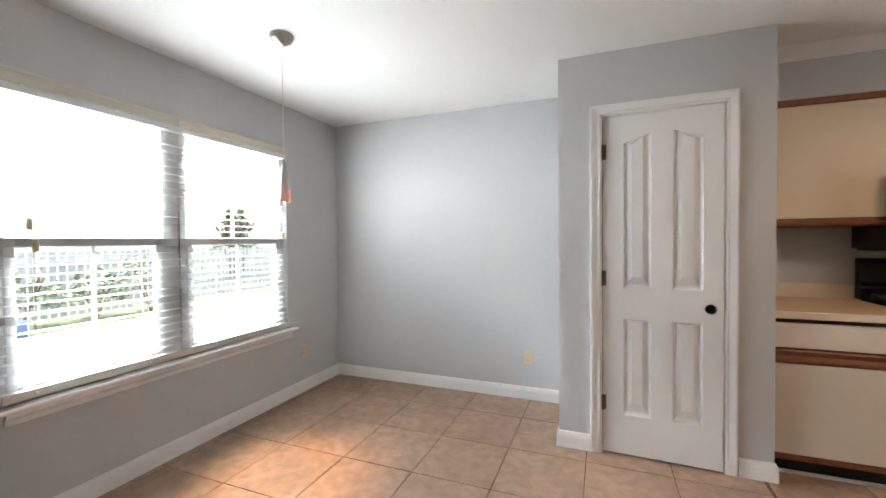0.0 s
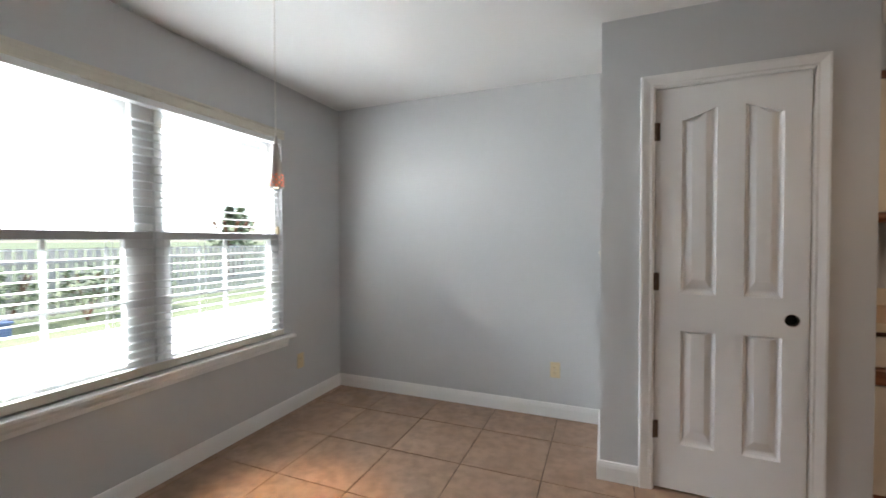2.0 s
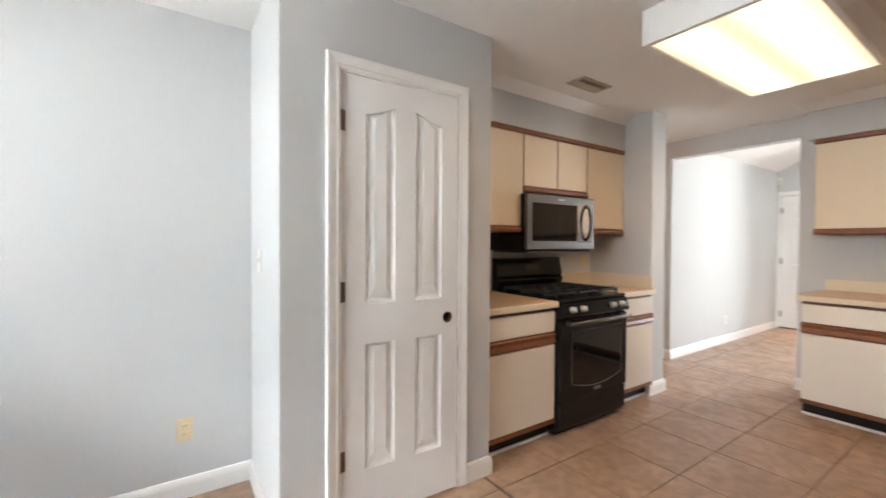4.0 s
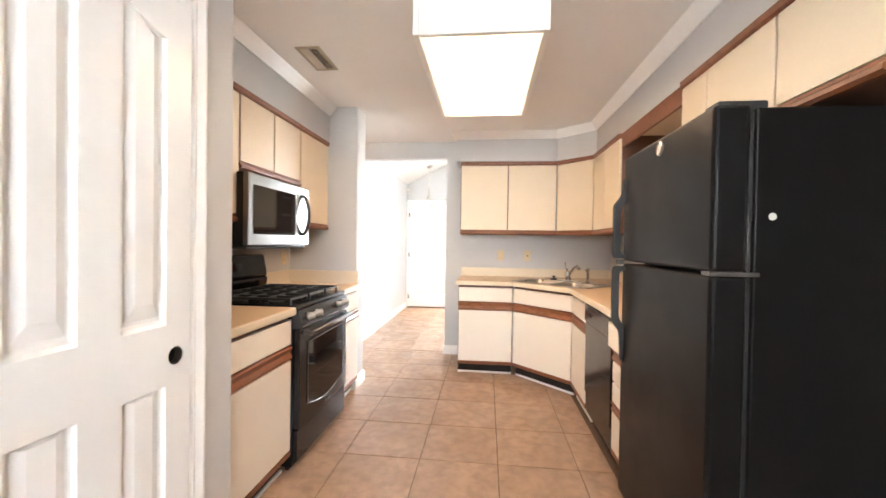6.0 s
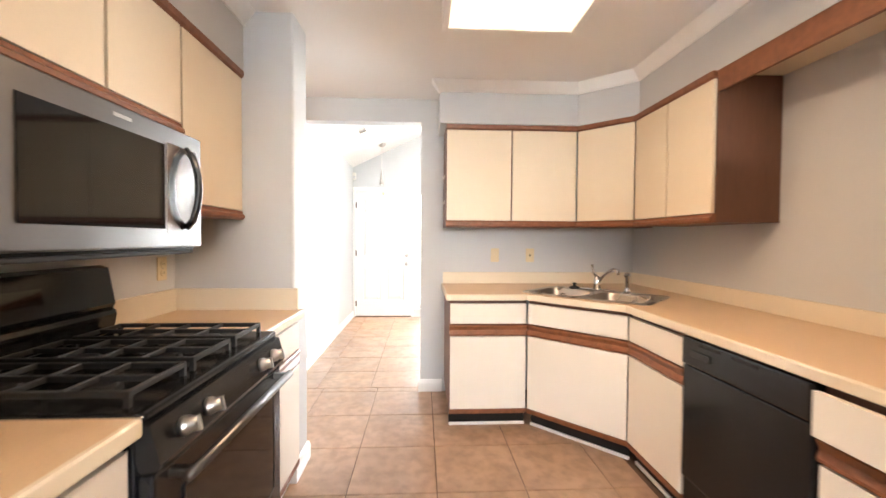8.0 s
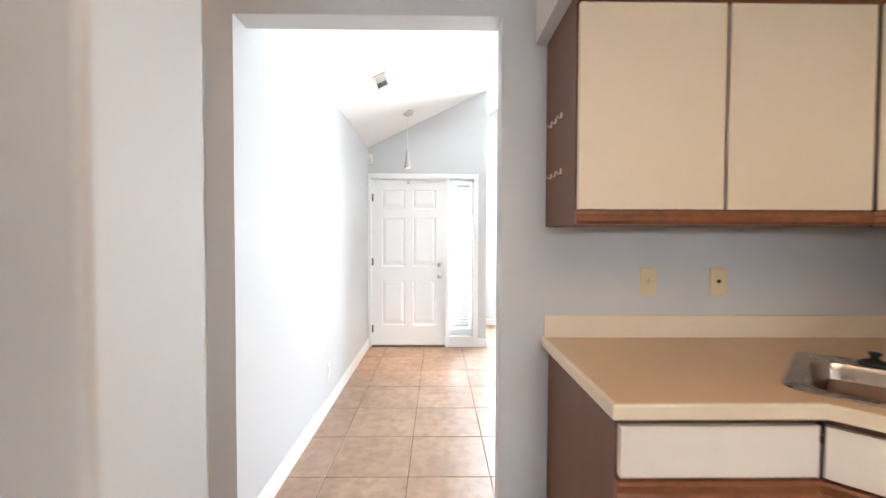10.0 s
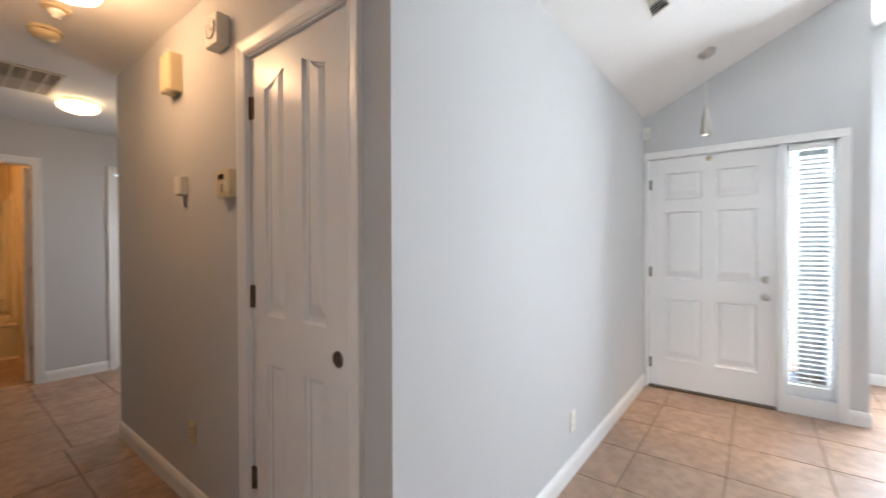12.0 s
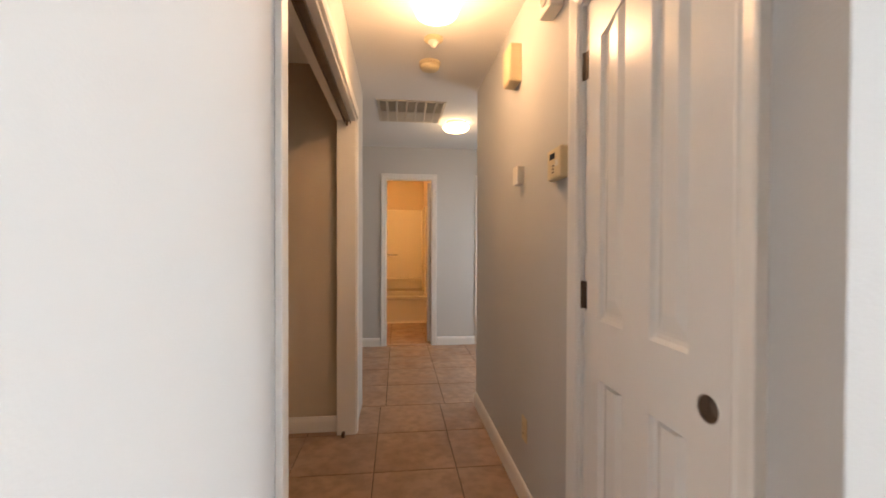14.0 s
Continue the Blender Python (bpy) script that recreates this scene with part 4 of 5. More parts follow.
part("backsplash", boxes([(2.252, YK - 0.022, ZT1, NX0 - 0.022, YK - 0.002, 1.022), (NX0 - 0.022, 2.775, ZT1, NX0 - 0.002, YK - 0.002, 1.022)], 0.002), EDGE, cr, "pale laminate backsplash")

# sink
sk = thing("sink", (SC.x, SC.y, ZT1), "stainless steel double-bowl corner sink", "sink")
rim = bmesh.new()


def ring_loft(bm, loops, cap=True):
    rs = [[bm.verts.new((x, y, z)) for x, y in lp] for lp, z in loops]
    for a, b in zip(rs, rs[1:]):
        for i in range(len(a)):
            bm.faces.new((a[i], a[(i + 1) % len(a)], b[(i + 1) % len(b)], b[i]))
    if cap:
        bm.faces.new(rs[-1])


bowls = [SC + alg * 0.195 - inn * 0.045, SC - alg * 0.195 - inn * 0.045]
es = []
for loop in [round_rect(SC.x, SC.y, 0.83, 0.50, 0.05, SA)] + [round_rect(b.x, b.y, 0.35, 0.36, 0.07, SA) for b in bowls]:
    vs = [rim.verts.new((x, y, ZT1 + 0.006)) for x, y in loop]
    es += [rim.edges.new((vs[i], vs[(i + 1) % len(vs)])) for i in range(len(vs))]
bmesh.ops.triangle_fill(rim, use_beauty=True, use_dissolve=False, edges=es)
ring_loft(rim, [(round_rect(SC.x, SC.y, 0.83, 0.50, 0.05, SA), ZT1 + 0.006), (round_rect(SC.x, SC.y, 0.84, 0.51, 0.055, SA), ZT1 + 0.001)], cap=False)
bmesh.ops.recalc_face_normals(rim, faces=rim.faces)
part("rim", rim, SINKSTEEL, sk)
for b in bowls:
    bw = bmesh.new()
    ring_loft(bw, [(round_rect(b.x, b.y, 0.35, 0.36, 0.07, SA), ZT1 + 0.006), (round_rect(b.x, b.y, 0.335, 0.345, 0.07, SA), ZT1 - 0.01), (round_rect(b.x, b.y, 0.32, 0.33, 0.07, SA), ZT1 - 0.15), (round_rect(b.x, b.y, 0.26, 0.27, 0.06, SA), ZT1 - 0.175), (round_rect(b.x, b.y, 0.05, 0.05, 0.02, SA), ZT1 - 0.18)])
    bo = part("bowl", bw, SINKSTEEL, sk, smooth=True)
    part("drain", lathe([(0.04, 0), (0.04, 0.004), (0.03, 0.004), (0.028, 0.001)], pose(b.x, b.y, ZT1 - 0.181), 20), CHROME, bo)
fc = SC + inn * 0.195 + alg * 0.05
fa = thing("faucet", (fc.x, fc.y, ZT1 + 0.006), "chrome kitchen faucet with a raised lever", "faucet")
z0 = ZT1 + 0.006
part("base_plate", moved(box(-0.12, -0.025, 0, 0.12, 0.025, 0.012, 0.005), pose(fc.x, fc.y, z0, 0, 0, math.degrees(SA))), CHROME, fa)
part("body", lathe([(0.026, 0.01), (0.025, 0.05), (0.022, 0.085), (0.018, 0.10), (0.004, 0.105)], pose(fc.x, fc.y, z0), 20), CHROME, fa, smooth=True)
part("lever", tube([(fc.x, fc.y, z0 + 0.095), (fc.x + alg.x * 0.03, fc.y + alg.y * 0.03, z0 + 0.13), (fc.x + alg.x * 0.04, fc.y + alg.y * 0.04, z0 + 0.185)], 0.010), CHROME, fa, smooth=True)
sp = -inn * 0.45 - alg * 0.9
part("spout", tube([(fc.x + sp.x * d, fc.y + sp.y * d, z0 + z) for d, z in ((0.01, 0.06), (0.05, 0.10), (0.10, 0.14), (0.15, 0.16), (0.19, 0.155), (0.20, 0.13))], 0.011), CHROME, fa, smooth=True)
sc2 = SC + inn * 0.215 - alg * 0.15
sy = thing("sink_sprayer", (sc2.x, sc2.y, ZT1 + 0.006), "chrome side sprayer standing on the sink rim", "sprayer")
part("holder", lathe([(0.022, 0), (0.02, 0.02), (0.014, 0.03)], pose(sc2.x, sc2.y, z0), 16), CHROME, sy, smooth=True)
part("head", lathe([(0.012, 0.025), (0.013, 0.09), (0.017, 0.11), (0.018, 0.13), (0.01, 0.138)], pose(sc2.x, sc2.y, z0), 16), CHROME, sy, smooth=True)
part("trigger", tube([(sc2.x, sc2.y, z0 + 0.125), (sc2.x - inn.x * 0.045, sc2.y - inn.y * 0.045, z0 + 0.12)], 0.007), CHROME, sy, smooth=True)
st = SC + alg * 0.22 + inn * 0.195
sp_ = thing("sink_stopper", (st.x, st.y, ZT1 + 0.006), "black rubber sink stopper lying on the rim", "stopper")
part("disc", lathe([(0.04, 0), (0.042, 0.006), (0.03, 0.014), (0.012, 0.018)], pose(st.x, st.y, z0), 20), BLACKMAT, sp_, smooth=True)
part("grip", lathe([(0.012, 0.016), (0.010, 0.03), (0.018, 0.036), (0.016, 0.042)], pose(st.x, st.y, z0), 16), BLACKMAT, sp_, smooth=True)

# ---- dishwasher ----
dw = thing("dishwasher", (2.18, 0.97, 0), "black built-in dishwasher with vents and controls", "dishwasher")
DX = (1.765, 2.374)
part("body", box(DX[0], YS + 0.05, 0.10, DX[1], 0.944, 0.866), BLACK, dw)
part("door", box(DX[0] + 0.004, 0.944, 0.235, DX[1] - 0.004, 0.970, 0.735, 0.006), BLACK, dw, "glossy black door panel")
part("control_panel", box(DX[0] + 0.004, 0.944, 0.74, DX[1] - 0.004, 0.978, 0.862, 0.008), BLACK, dw)
part("lower_panel", box(DX[0] + 0.004, 0.938, 0.10, DX[1] - 0.004, 0.960, 0.23, 0.004), BLACK, dw)
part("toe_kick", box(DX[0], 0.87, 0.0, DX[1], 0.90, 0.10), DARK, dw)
for x in (1.96, 2.14):
    part("vent", box(x, 0.977, 0.838, x + 0.12, 0.9795, 0.850), DARK, dw)
part("latch", box(2.19, 0.976, 0.785, 2.31, 0.984, 0.815, 0.004), GLASSBLK, dw, "grey latch and dial")

# ---- refrigerator ----
FX0, FX1, FY0, FYB, FYF, FZ = 0.668, 1.458, 0.345, 0.916, 1.02, 1.70
rf = thing("refrigerator", (1.11, 0.7, 0), "black top-freezer refrigerator with textured doors", "refrigerator")
part("body", box(FX0, FY0, 0.02, FX1, FYB - 0.012, FZ - 0.012, 0.006), BLACKTEX, rf)
part("gasket", box(FX0 + 0.012, FYB - 0.012, 0.06, FX1 - 0.012, FYB, FZ - 0.02), DARK, rf, "dark door seal")
fdr = part("freezer_door", box(FX0, FYB, 1.203, FX1, FYF, FZ, 0.014, 3), BLACKTEX, rf)
rdr = part("fridge_door", box(FX0, FYB, 0.075, FX1, FYF, 1.190, 0.014, 3), BLACKTEX, rf)
part("base_grille", box(FX0 + 0.01, FYB - 0.02, 0.02, FX1 - 0.01, FYB + 0.02, 0.07, 0.004), BLACKMAT, rf)
part("top_hinge", box(FX0 + 0.01, FYB - 0.05, FZ - 0.013, FX0 + 0.09, FYF - 0.015, FZ + 0.012, 0.006), BLACKMAT, rf)
part("middle_hinge", box(FX0 - 0.003, FYB - 0.03, 1.190, FX0 + 0.05, FYF + 0.004, 1.203, 0.002), STEEL, rf, "bright steel hinge plate")
hxx = FX1 - 0.035


def fridge_handle(door, za, zb, ztail):
    k = 1 if ztail > zb else -1
    bm = prism([(FYF - 0.002, za), (FYF + 0.046, za), (FYF + 0.056, za + k * 0.02), (FYF + 0.056, zb - k * 0.03), (FYF + 0.02, zb + k * 0.02), (FYF + 0.012, ztail), (FYF - 0.002, ztail), (FYF - 0.002, zb), (FYF + 0.022, zb - k * 0.045), (FYF + 0.026, zb - k * 0.06), (FYF + 0.026, za + k * 0.035), (FYF + 0.020, za + k * 0.024), (FYF - 0.002, za + k * 0.022)], "x", hxx - 0.014, hxx + 0.016)
    bmesh.ops.bevel(bm, geom=[e for e in bm.edges], offset=0.004, segments=2, affect="EDGES")
    part("handle", bm, BLACKMAT, door, "black moulded door handle")


fridge_handle(fdr, 1.215, 1.50, 1.60)
fridge_handle(rdr, 1.178, 0.88, 0.72)
part("hinge_cover", box(FX1 - 0.03, FYF - 0.002, 1.187, FX1 + 0.002, FYF + 0.03, 1.206, 0.003), STEEL, rf, "bright strip by the handles")
bdg = part("badge", lathe([(0.028, 0), (0.028, 0.006), (0.023, 0.009), (0.021, 0.006)], pose(1.042, FYF, 1.655, -90), 24), NICKEL, fdr, "round metal badge")
part("sticker", lathe([(0.011, 0), (0.011, 0.001), (0.002, 0.0015)], pose(FX0 - 0.0002, 0.855, 1.368, 0, -90), 16), OFFWHITE, rf, "small white round sticker")

# ---- gas range ----
RX0, RX1, RY = 1.491, 2.250, 2.728
rg = thing("gas_range", (1.88, 3.0, 0), "black gas range with cast-iron grates and steel handle", "range")
part("body", box(RX0, RY, 0.03, RX1, YK - 0.02, 0.895, 0.004), BLACK, rg)
part("cooktop", boxes([(RX0, RY - 0.02, 0.895, RX1, YK - 0.07, 0.918)], 0.008), BLACK, rg)
part("control_panel", prism([(RY, 0.79), (RY - 0.045, 0.795), (RY - 0.052, 0.81), (RY - 0.03, 0.893), (RY, 0.897)], "x", RX0 + 0.002, RX1 - 0.002), BLACK, rg)
for x in (1.59, 1.70, 2.04, 2.15):
    kn = part("knob", lathe([(0.023, 0), (0.022, 0.012), (0.016, 0.018), (0.015, 0.034), (0.004, 0.036)], pose(x, RY - 0.042, 0.848, 78), 18), NICKEL, rg, "grey metal knob", True)
    part("grip", moved(box(-0.004, -0.018, 0.018, 0.004, 0.018, 0.042, 0.002), pose(x, RY - 0.042, 0.848, 78)), NICKEL, kn)
od = part("oven_door", box(RX0 + 0.004, RY - 0.035, 0.235, RX1 - 0.004, RY, 0.785, 0.008), BLACK, rg)
wp = [(1.60, 0.70), (2.165, 0.70)] + [(2.165 - 0.565 * i / 14, 0.345 - 0.045 * math.sin(math.pi * i / 14)) for i in range(15)]
part("oven_window", prism(wp, "y", RY - 0.038, RY - 0.034), GLASSBLK, od, "dark oven glass with a curved lower edge")
rim_pts = [(x, RY - 0.039, z) for x, z in wp] + [(wp[0][0], RY - 0.039, wp[0][1])]
part("window_rim", tube(rim_pts, 0.0025, 6), STEEL, od, "thin bright line round the oven glass")
hd = part("handle", tube([(RX0 + 0.04, RY - 0.085, 0.762), (RX1 - 0.04, RY - 0.085, 0.762)], 0.013, 14), STEEL, od, "brushed steel handle bar", True)
for x in (RX0 + 0.065, RX1 - 0.065):
    part("handle_post", box(x - 0.012, RY - 0.085, 0.752, x + 0.012, RY - 0.03, 0.772, 0.004), STEEL, od)
part("badge", box(1.85, RY - 0.0375, 0.262, 1.925, RY - 0.0345, 0.284, 0.001), STEEL, od, "small bright badge")
part("drawer", box(RX0 + 0.004, RY - 0.025, 0.055, RX1 - 0.004, RY, 0.228, 0.006), BLACK, rg)
part("toe_kick", box(RX0 + 0.02, RY + 0.03, 0.0, RX1 - 0.02, RY + 0.05, 0.05), DARK, rg)
bgp = [(YK - 0.075, 0.918), (YK - 0.09, 0.99), (YK - 0.085, 1.005), (YK - 0.075, 1.01), (YK - 0.085, 1.03), (YK - 0.06, 1.165), (YK - 0.03, 1.175), (YK - 0.02, 1.17), (YK - 0.02, 0.918)]
bg = part("backguard", prism(bgp, "x", RX0, RX1), BLACK, rg, "glossy black control backguard")
part("display", moved(box(1.80, -0.003, -0.025, 1.96, 0.0, 0.025), pose(0, YK - 0.0735, 1.095, -10)), GLASSBLK, bg)
for gx in (RX0 + 0.03, RX0 + 0.275, RX0 + 0.52):
    w = 0.212
    gr = bmesh.new()
    y0, y1, zt = RY + 0.03, YK - 0.12, 0.955
    for y in (y0, (y0 + y1) / 2 - 0.006, y1 - 0.012):
        add_box(gr, gx, y, zt - 0.014, gx + w, y + 0.012, zt, 0.002, 1)
    for x in (gx, gx + w / 2 - 0.006, gx + w - 0.012):
        add_box(gr, x, y0, zt - 0.014, x + 0.012, y1, zt + 0.001, 0.002, 1)
    for yy in (y0 + 0.14, y1 - 0.15):
        add_box(gr, gx, yy - 0.005, zt - 0.012, gx + w, yy + 0.005, zt + 0.002, 0.002, 1)
    for x in (gx, gx + w - 0.012):
        for y in (y0, y1 - 0.012):
            add_box(gr, x, y, 0.915, x + 0.012, y + 0.012, zt - 0.01)
    part("grate", gr, BLACKMAT, rg, "black cast-iron grate")
for x in (RX0 + 0.136, RX0 + 0.38, RX0 + 0.626):
    for y in (RY + 0.17, YK - 0.27):
        part("burner", lathe([(0.045, 0.916), (0.045, 0.926), (0.036, 0.928), (0.034, 0.936), (0.004, 0.938)], pose(x, y, 0), 20), BLACKMAT, rg)

# ---- microwave ----
mw = thing("microwave", (1.83, 3.2, 1.235), "stainless over-the-range microwave with a dark window", "microwave")
MX0, MX1, MYF, MZ0, MZ1 = 1.474, 2.240, 2.985, 1.236, 1.653
part("body", box(MX0 + 0.004, MYF + 0.03, MZ0, MX1 - 0.004, YK - 0.004, MZ1, 0.003), BLACK, mw, "black microwave body")
md = part("door", box(MX0, MYF, MZ0 + 0.012, MX1, MYF + 0.03, MZ1, 0.006), STEEL, mw, "brushed steel front")
part("window", prism([(MX0 + 0.055, MZ0 + 0.075), (2.015, MZ0 + 0.075), (2.015, MZ1 - 0.065), (MX0 + 0.055, MZ1 - 0.065)], "y", MYF - 0.003, MYF + 0.001), GLASSBLK, md, "dark glass window")
part("control_strip", box(2.03, MYF - 0.002, MZ0 + 0.06, 2.20, MYF + 0.001, MZ1 - 0.055), CHROME, md, "mirror-bright control strip")
part("handle", tube([(2.13, MYF - 0.005, MZ0 + 0.08), (2.13, MYF - 0.03, MZ0 + 0.11), (2.13, MYF - 0.046, MZ0 + 0.17), (2.13, MYF - 0.05, MZ0 + 0.22), (2.13, MYF - 0.046, MZ0 + 0.27), (2.13, MYF - 0.03, MZ0 + 0.33), (2.13, MYF - 0.005, MZ0 + 0.36)], 0.012), DARKCHROME, md, "bowed dark chrome handle", True)
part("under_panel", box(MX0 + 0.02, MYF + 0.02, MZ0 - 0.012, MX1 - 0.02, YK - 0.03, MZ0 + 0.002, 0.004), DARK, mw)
part("logo_bar", box(1.80, MYF - 0.001, MZ1 - 0.035, 1.87, MYF + 0.001, MZ1 - 0.025), NICKEL, md)

# ---- ceiling fixtures ----
lb = thing("ceiling_light", (1.9, 1.765, 2.23), "white boxed fluorescent ceiling light, switched on", "ceiling light")
LX0, LX1, LY0, LY1, LZ = 1.29, 2.56, 1.41, 2.05, 2.258
part("frame", boxes([(LX0, LY0, LZ, LX1, LY0 + 0.03, ZC), (LX0, LY1 - 0.03, LZ, LX1, LY1, ZC), (LX0, LY0 + 0.03, LZ, LX0 + 0.03, LY1 - 0.03, ZC), (LX1 - 0.03, LY0 + 0.03, LZ, LX1, LY1 - 0.03, ZC)], 0.003), TRIM, lb, "white painted wooden box frame")
part("diffuser", box(LX0 + 0.03, LY0 + 0.03, LZ + 0.006, LX1 - 0.03, LY1 - 0.03, LZ + 0.012), DIFFUSER, lb, "glowing white diffuser panel")


def vent(name, x0, x1, y0, y1, z, n, label, along="y", coat=None, bars=0):
    coat = coat or BEIGE
    th = thing(name, ((x0 + x1) / 2, (y0 + y1) / 2, z), label, "vent")
    f = boxes([(x0, y0, z - 0.008, x0 + 0.022, y1, z), (x1 - 0.022, y0, z - 0.008, x1, y1, z), (x0 + 0.022, y0, z - 0.008, x1 - 0.022, y0 + 0.022, z), (x0 + 0.022, y1 - 0.022, z - 0.008, x1 - 0.022, y1, z)], 0.002)
    part("frame", f, coat, th)
    for i in range(bars):
        x = x0 + (x1 - x0) * (i + 1) / (bars + 1)
        part("divider", box(x - 0.006, y0 + 0.021, z - 0.011, x + 0.006, y1 - 0.021, z - 0.001, 0.001), coat, th)
    # Dark sheet in place of the duct, painting the shade between the slats.
    part("backing", box(x0 + 0.02, y0 + 0.02, z - 0.001, x1 - 0.02, y1 - 0.02, z + 0.002), DARK, th)
    for i in range(n):
        if along == "y":
            y = y0 + 0.022 + (y1 - y0 - 0.044) * (i + 0.5) / n
            s = moved(box(x0 + 0.02, -0.006, -0.001, x1 - 0.02, 0.006, 0.001), pose(0, y, z - 0.005, 40 if i < n / 2 else -40))
        else:
            x = x0 + 0.022 + (x1 - x0 - 0.044) * (i + 0.5) / n
            s = moved(box(-0.006, y0 + 0.02, -0.001, 0.006, y1 - 0.02, 0.001), pose(x, 0, z - 0.005, 0, 40, 0))
        part("slat", s, coat, th)
    return th


vent("ceiling_vent", 1.70, 2.02, 2.69, 2.84, ZC, 8, "dusty beige ceiling air register", "y")
vent("return_vent", 3.225, 3.80, 6.11, 6.69, ZC, 36, "large cream louvred return air grille in the hall ceiling", "y", VENTPAINT, 6)

pn = thing("pendant_lamp", (-1.628, 1.768, 1.5), "slim brushed nickel pendant lamp over the nook", "pendant lamp", "pendant lamps")


def pendant(th, x, y, zc, zt, zb, r, slope=0.0):
    part("canopy", lathe([(0.062, zc), (0.062, zc - 0.012), (0.05, zc - 0.035), (0.025, zc - 0.05), (0.008, zc - 0.056)], pose(x, y, 0), 28), NICKEL, th, smooth=True)
    part("cord", tube([(x, y, zc - 0.05), (x, y, zt)], 0.0022, 8), OFFWHITE, th, "thin pale cord")
    part("stem", lathe([(0.005, zt), (0.007, zt - 0.02), (0.010, zt - 0.04)], pose(x, y, 0), 14), NICKEL, th, smooth=True)
    sh = part("shade", lathe([(0.010, zt - 0.035), (0.016, zt - 0.07), (0.023, zt - 0.12), (0.029, (zb + zt - 0.12) / 2), (r, zb), (r - 0.002, zb), (0.027, (zb + zt - 0.12) / 2), (0.012, zt - 0.06)], pose(x, y, 0), 28, caps=False), NICKEL, th, "tapered brushed nickel shade", True)
    bl = part("bulb", lathe([(0.006, zb + 0.05), (0.018, zb + 0.035), (0.020, zb + 0.015), (0.012, zb + 0.003), (0.002, zb)], pose(x, y, 0), 18), GLOWSMALL, th, "lit bulb", True)
    bl.visible_shadow = False
    return sh


sh = pendant(pn, -1.628, 1.768, ZC, 1.76, 1.525, 0.033)
# Glowing dots added on the shade, standing for its lit perforated lattice.
for i in range(16):
    for j in range(5):
        a = 2 * math.pi * i / 16
        part("bead", moved(box(-0.003, -0.0012, -0.0035, 0.003, 0.0012, 0.0035), pose(-1.628 + (0.0335 - 0.0005 * j) * math.cos(a), 1.768 + (0.0335 - 0.0005 * j) * math.sin(a), 1.535 + 0.012 * j, 0, 0, math.degrees(a) + 90)), GLOWRED, sh) if j % 2 == i % 2 else None
zc2 = ceil_z(2.743)
p2 = thing("pendant_lamp", (6.69, 2.743, 2.07), "slim brushed nickel pendant lamp in the entry", "pendant lamp", "pendant lamps")
pendant(p2, 6.69, 2.743, zc2 + 0.012, 2.30, 2.075, 0.036)


def dome_light(name, x, y, r, drop, label):
    th = thing(name, (x, y, ZC), label, "ceiling light", "hall ceiling lights")
    part("base", lathe([(r * 0.8, 0), (r * 0.8, -0.02), (r * 0.7, -0.03)], pose(x, y, ZC), 28), OFFWHITE, th)
    part("glass_dome", lathe([(r * 0.72, -0.026), (r, -0.04), (r * 0.98, -0.06), (r * 0.8, -drop * 0.8), (r * 0.4, -drop * 0.97), (0.004, -drop)], pose(x, y, ZC), 32), GLOW, th, "glowing frosted glass dome", True)
    return th


d1 = dome_light("hall_ceiling_light", 3.575, 4.66, 0.12, 0.14, "lit frosted glass dome ceiling light")
d2 = dome_light("hall_ceiling_light", 3.96, 6.67, 0.13, 0.10, "lit frosted glass dome ceiling light")
for d in (d1, d2):
    for c in d.children:
        if c.name.startswith("glass_dome"):
            c.visible_shadow = False
# Hall lamp's warm cast is put into the detector's ivory colour.
sd = thing("smoke_detector", (3.603, 5.41, ZC), "round smoke detector on the hall ceiling, warm lamplight put into its colour", "smoke detector")
part("base", lathe([(0.07, 0), (0.07, -0.015), (0.062, -0.018)], pose(3.603, 5.41, ZC), 28), IVORY, sd)
part("cover", lathe([(0.06, -0.016), (0.062, -0.035), (0.052, -0.045), (0.004, -0.047)], pose(3.603, 5.41, ZC), 28), IVORY, sd, smooth=True)
sp2 = thing("sprinkler_sensor", (3.60, 5.10, ZC), "small stepped white ceiling sensor", "sensor")
part("base", lathe([(0.055, 0), (0.054, -0.01), (0.035, -0.016)], pose(3.60, 5.10, ZC), 24), IVORY, sp2)
part("head", lathe([(0.032, -0.014), (0.03, -0.03), (0.018, -0.036), (0.016, -0.05), (0.004, -0.052)], pose(3.60, 5.10, ZC), 24), OFFWHITE, sp2, smooth=True)

# ---- wall fittings ----


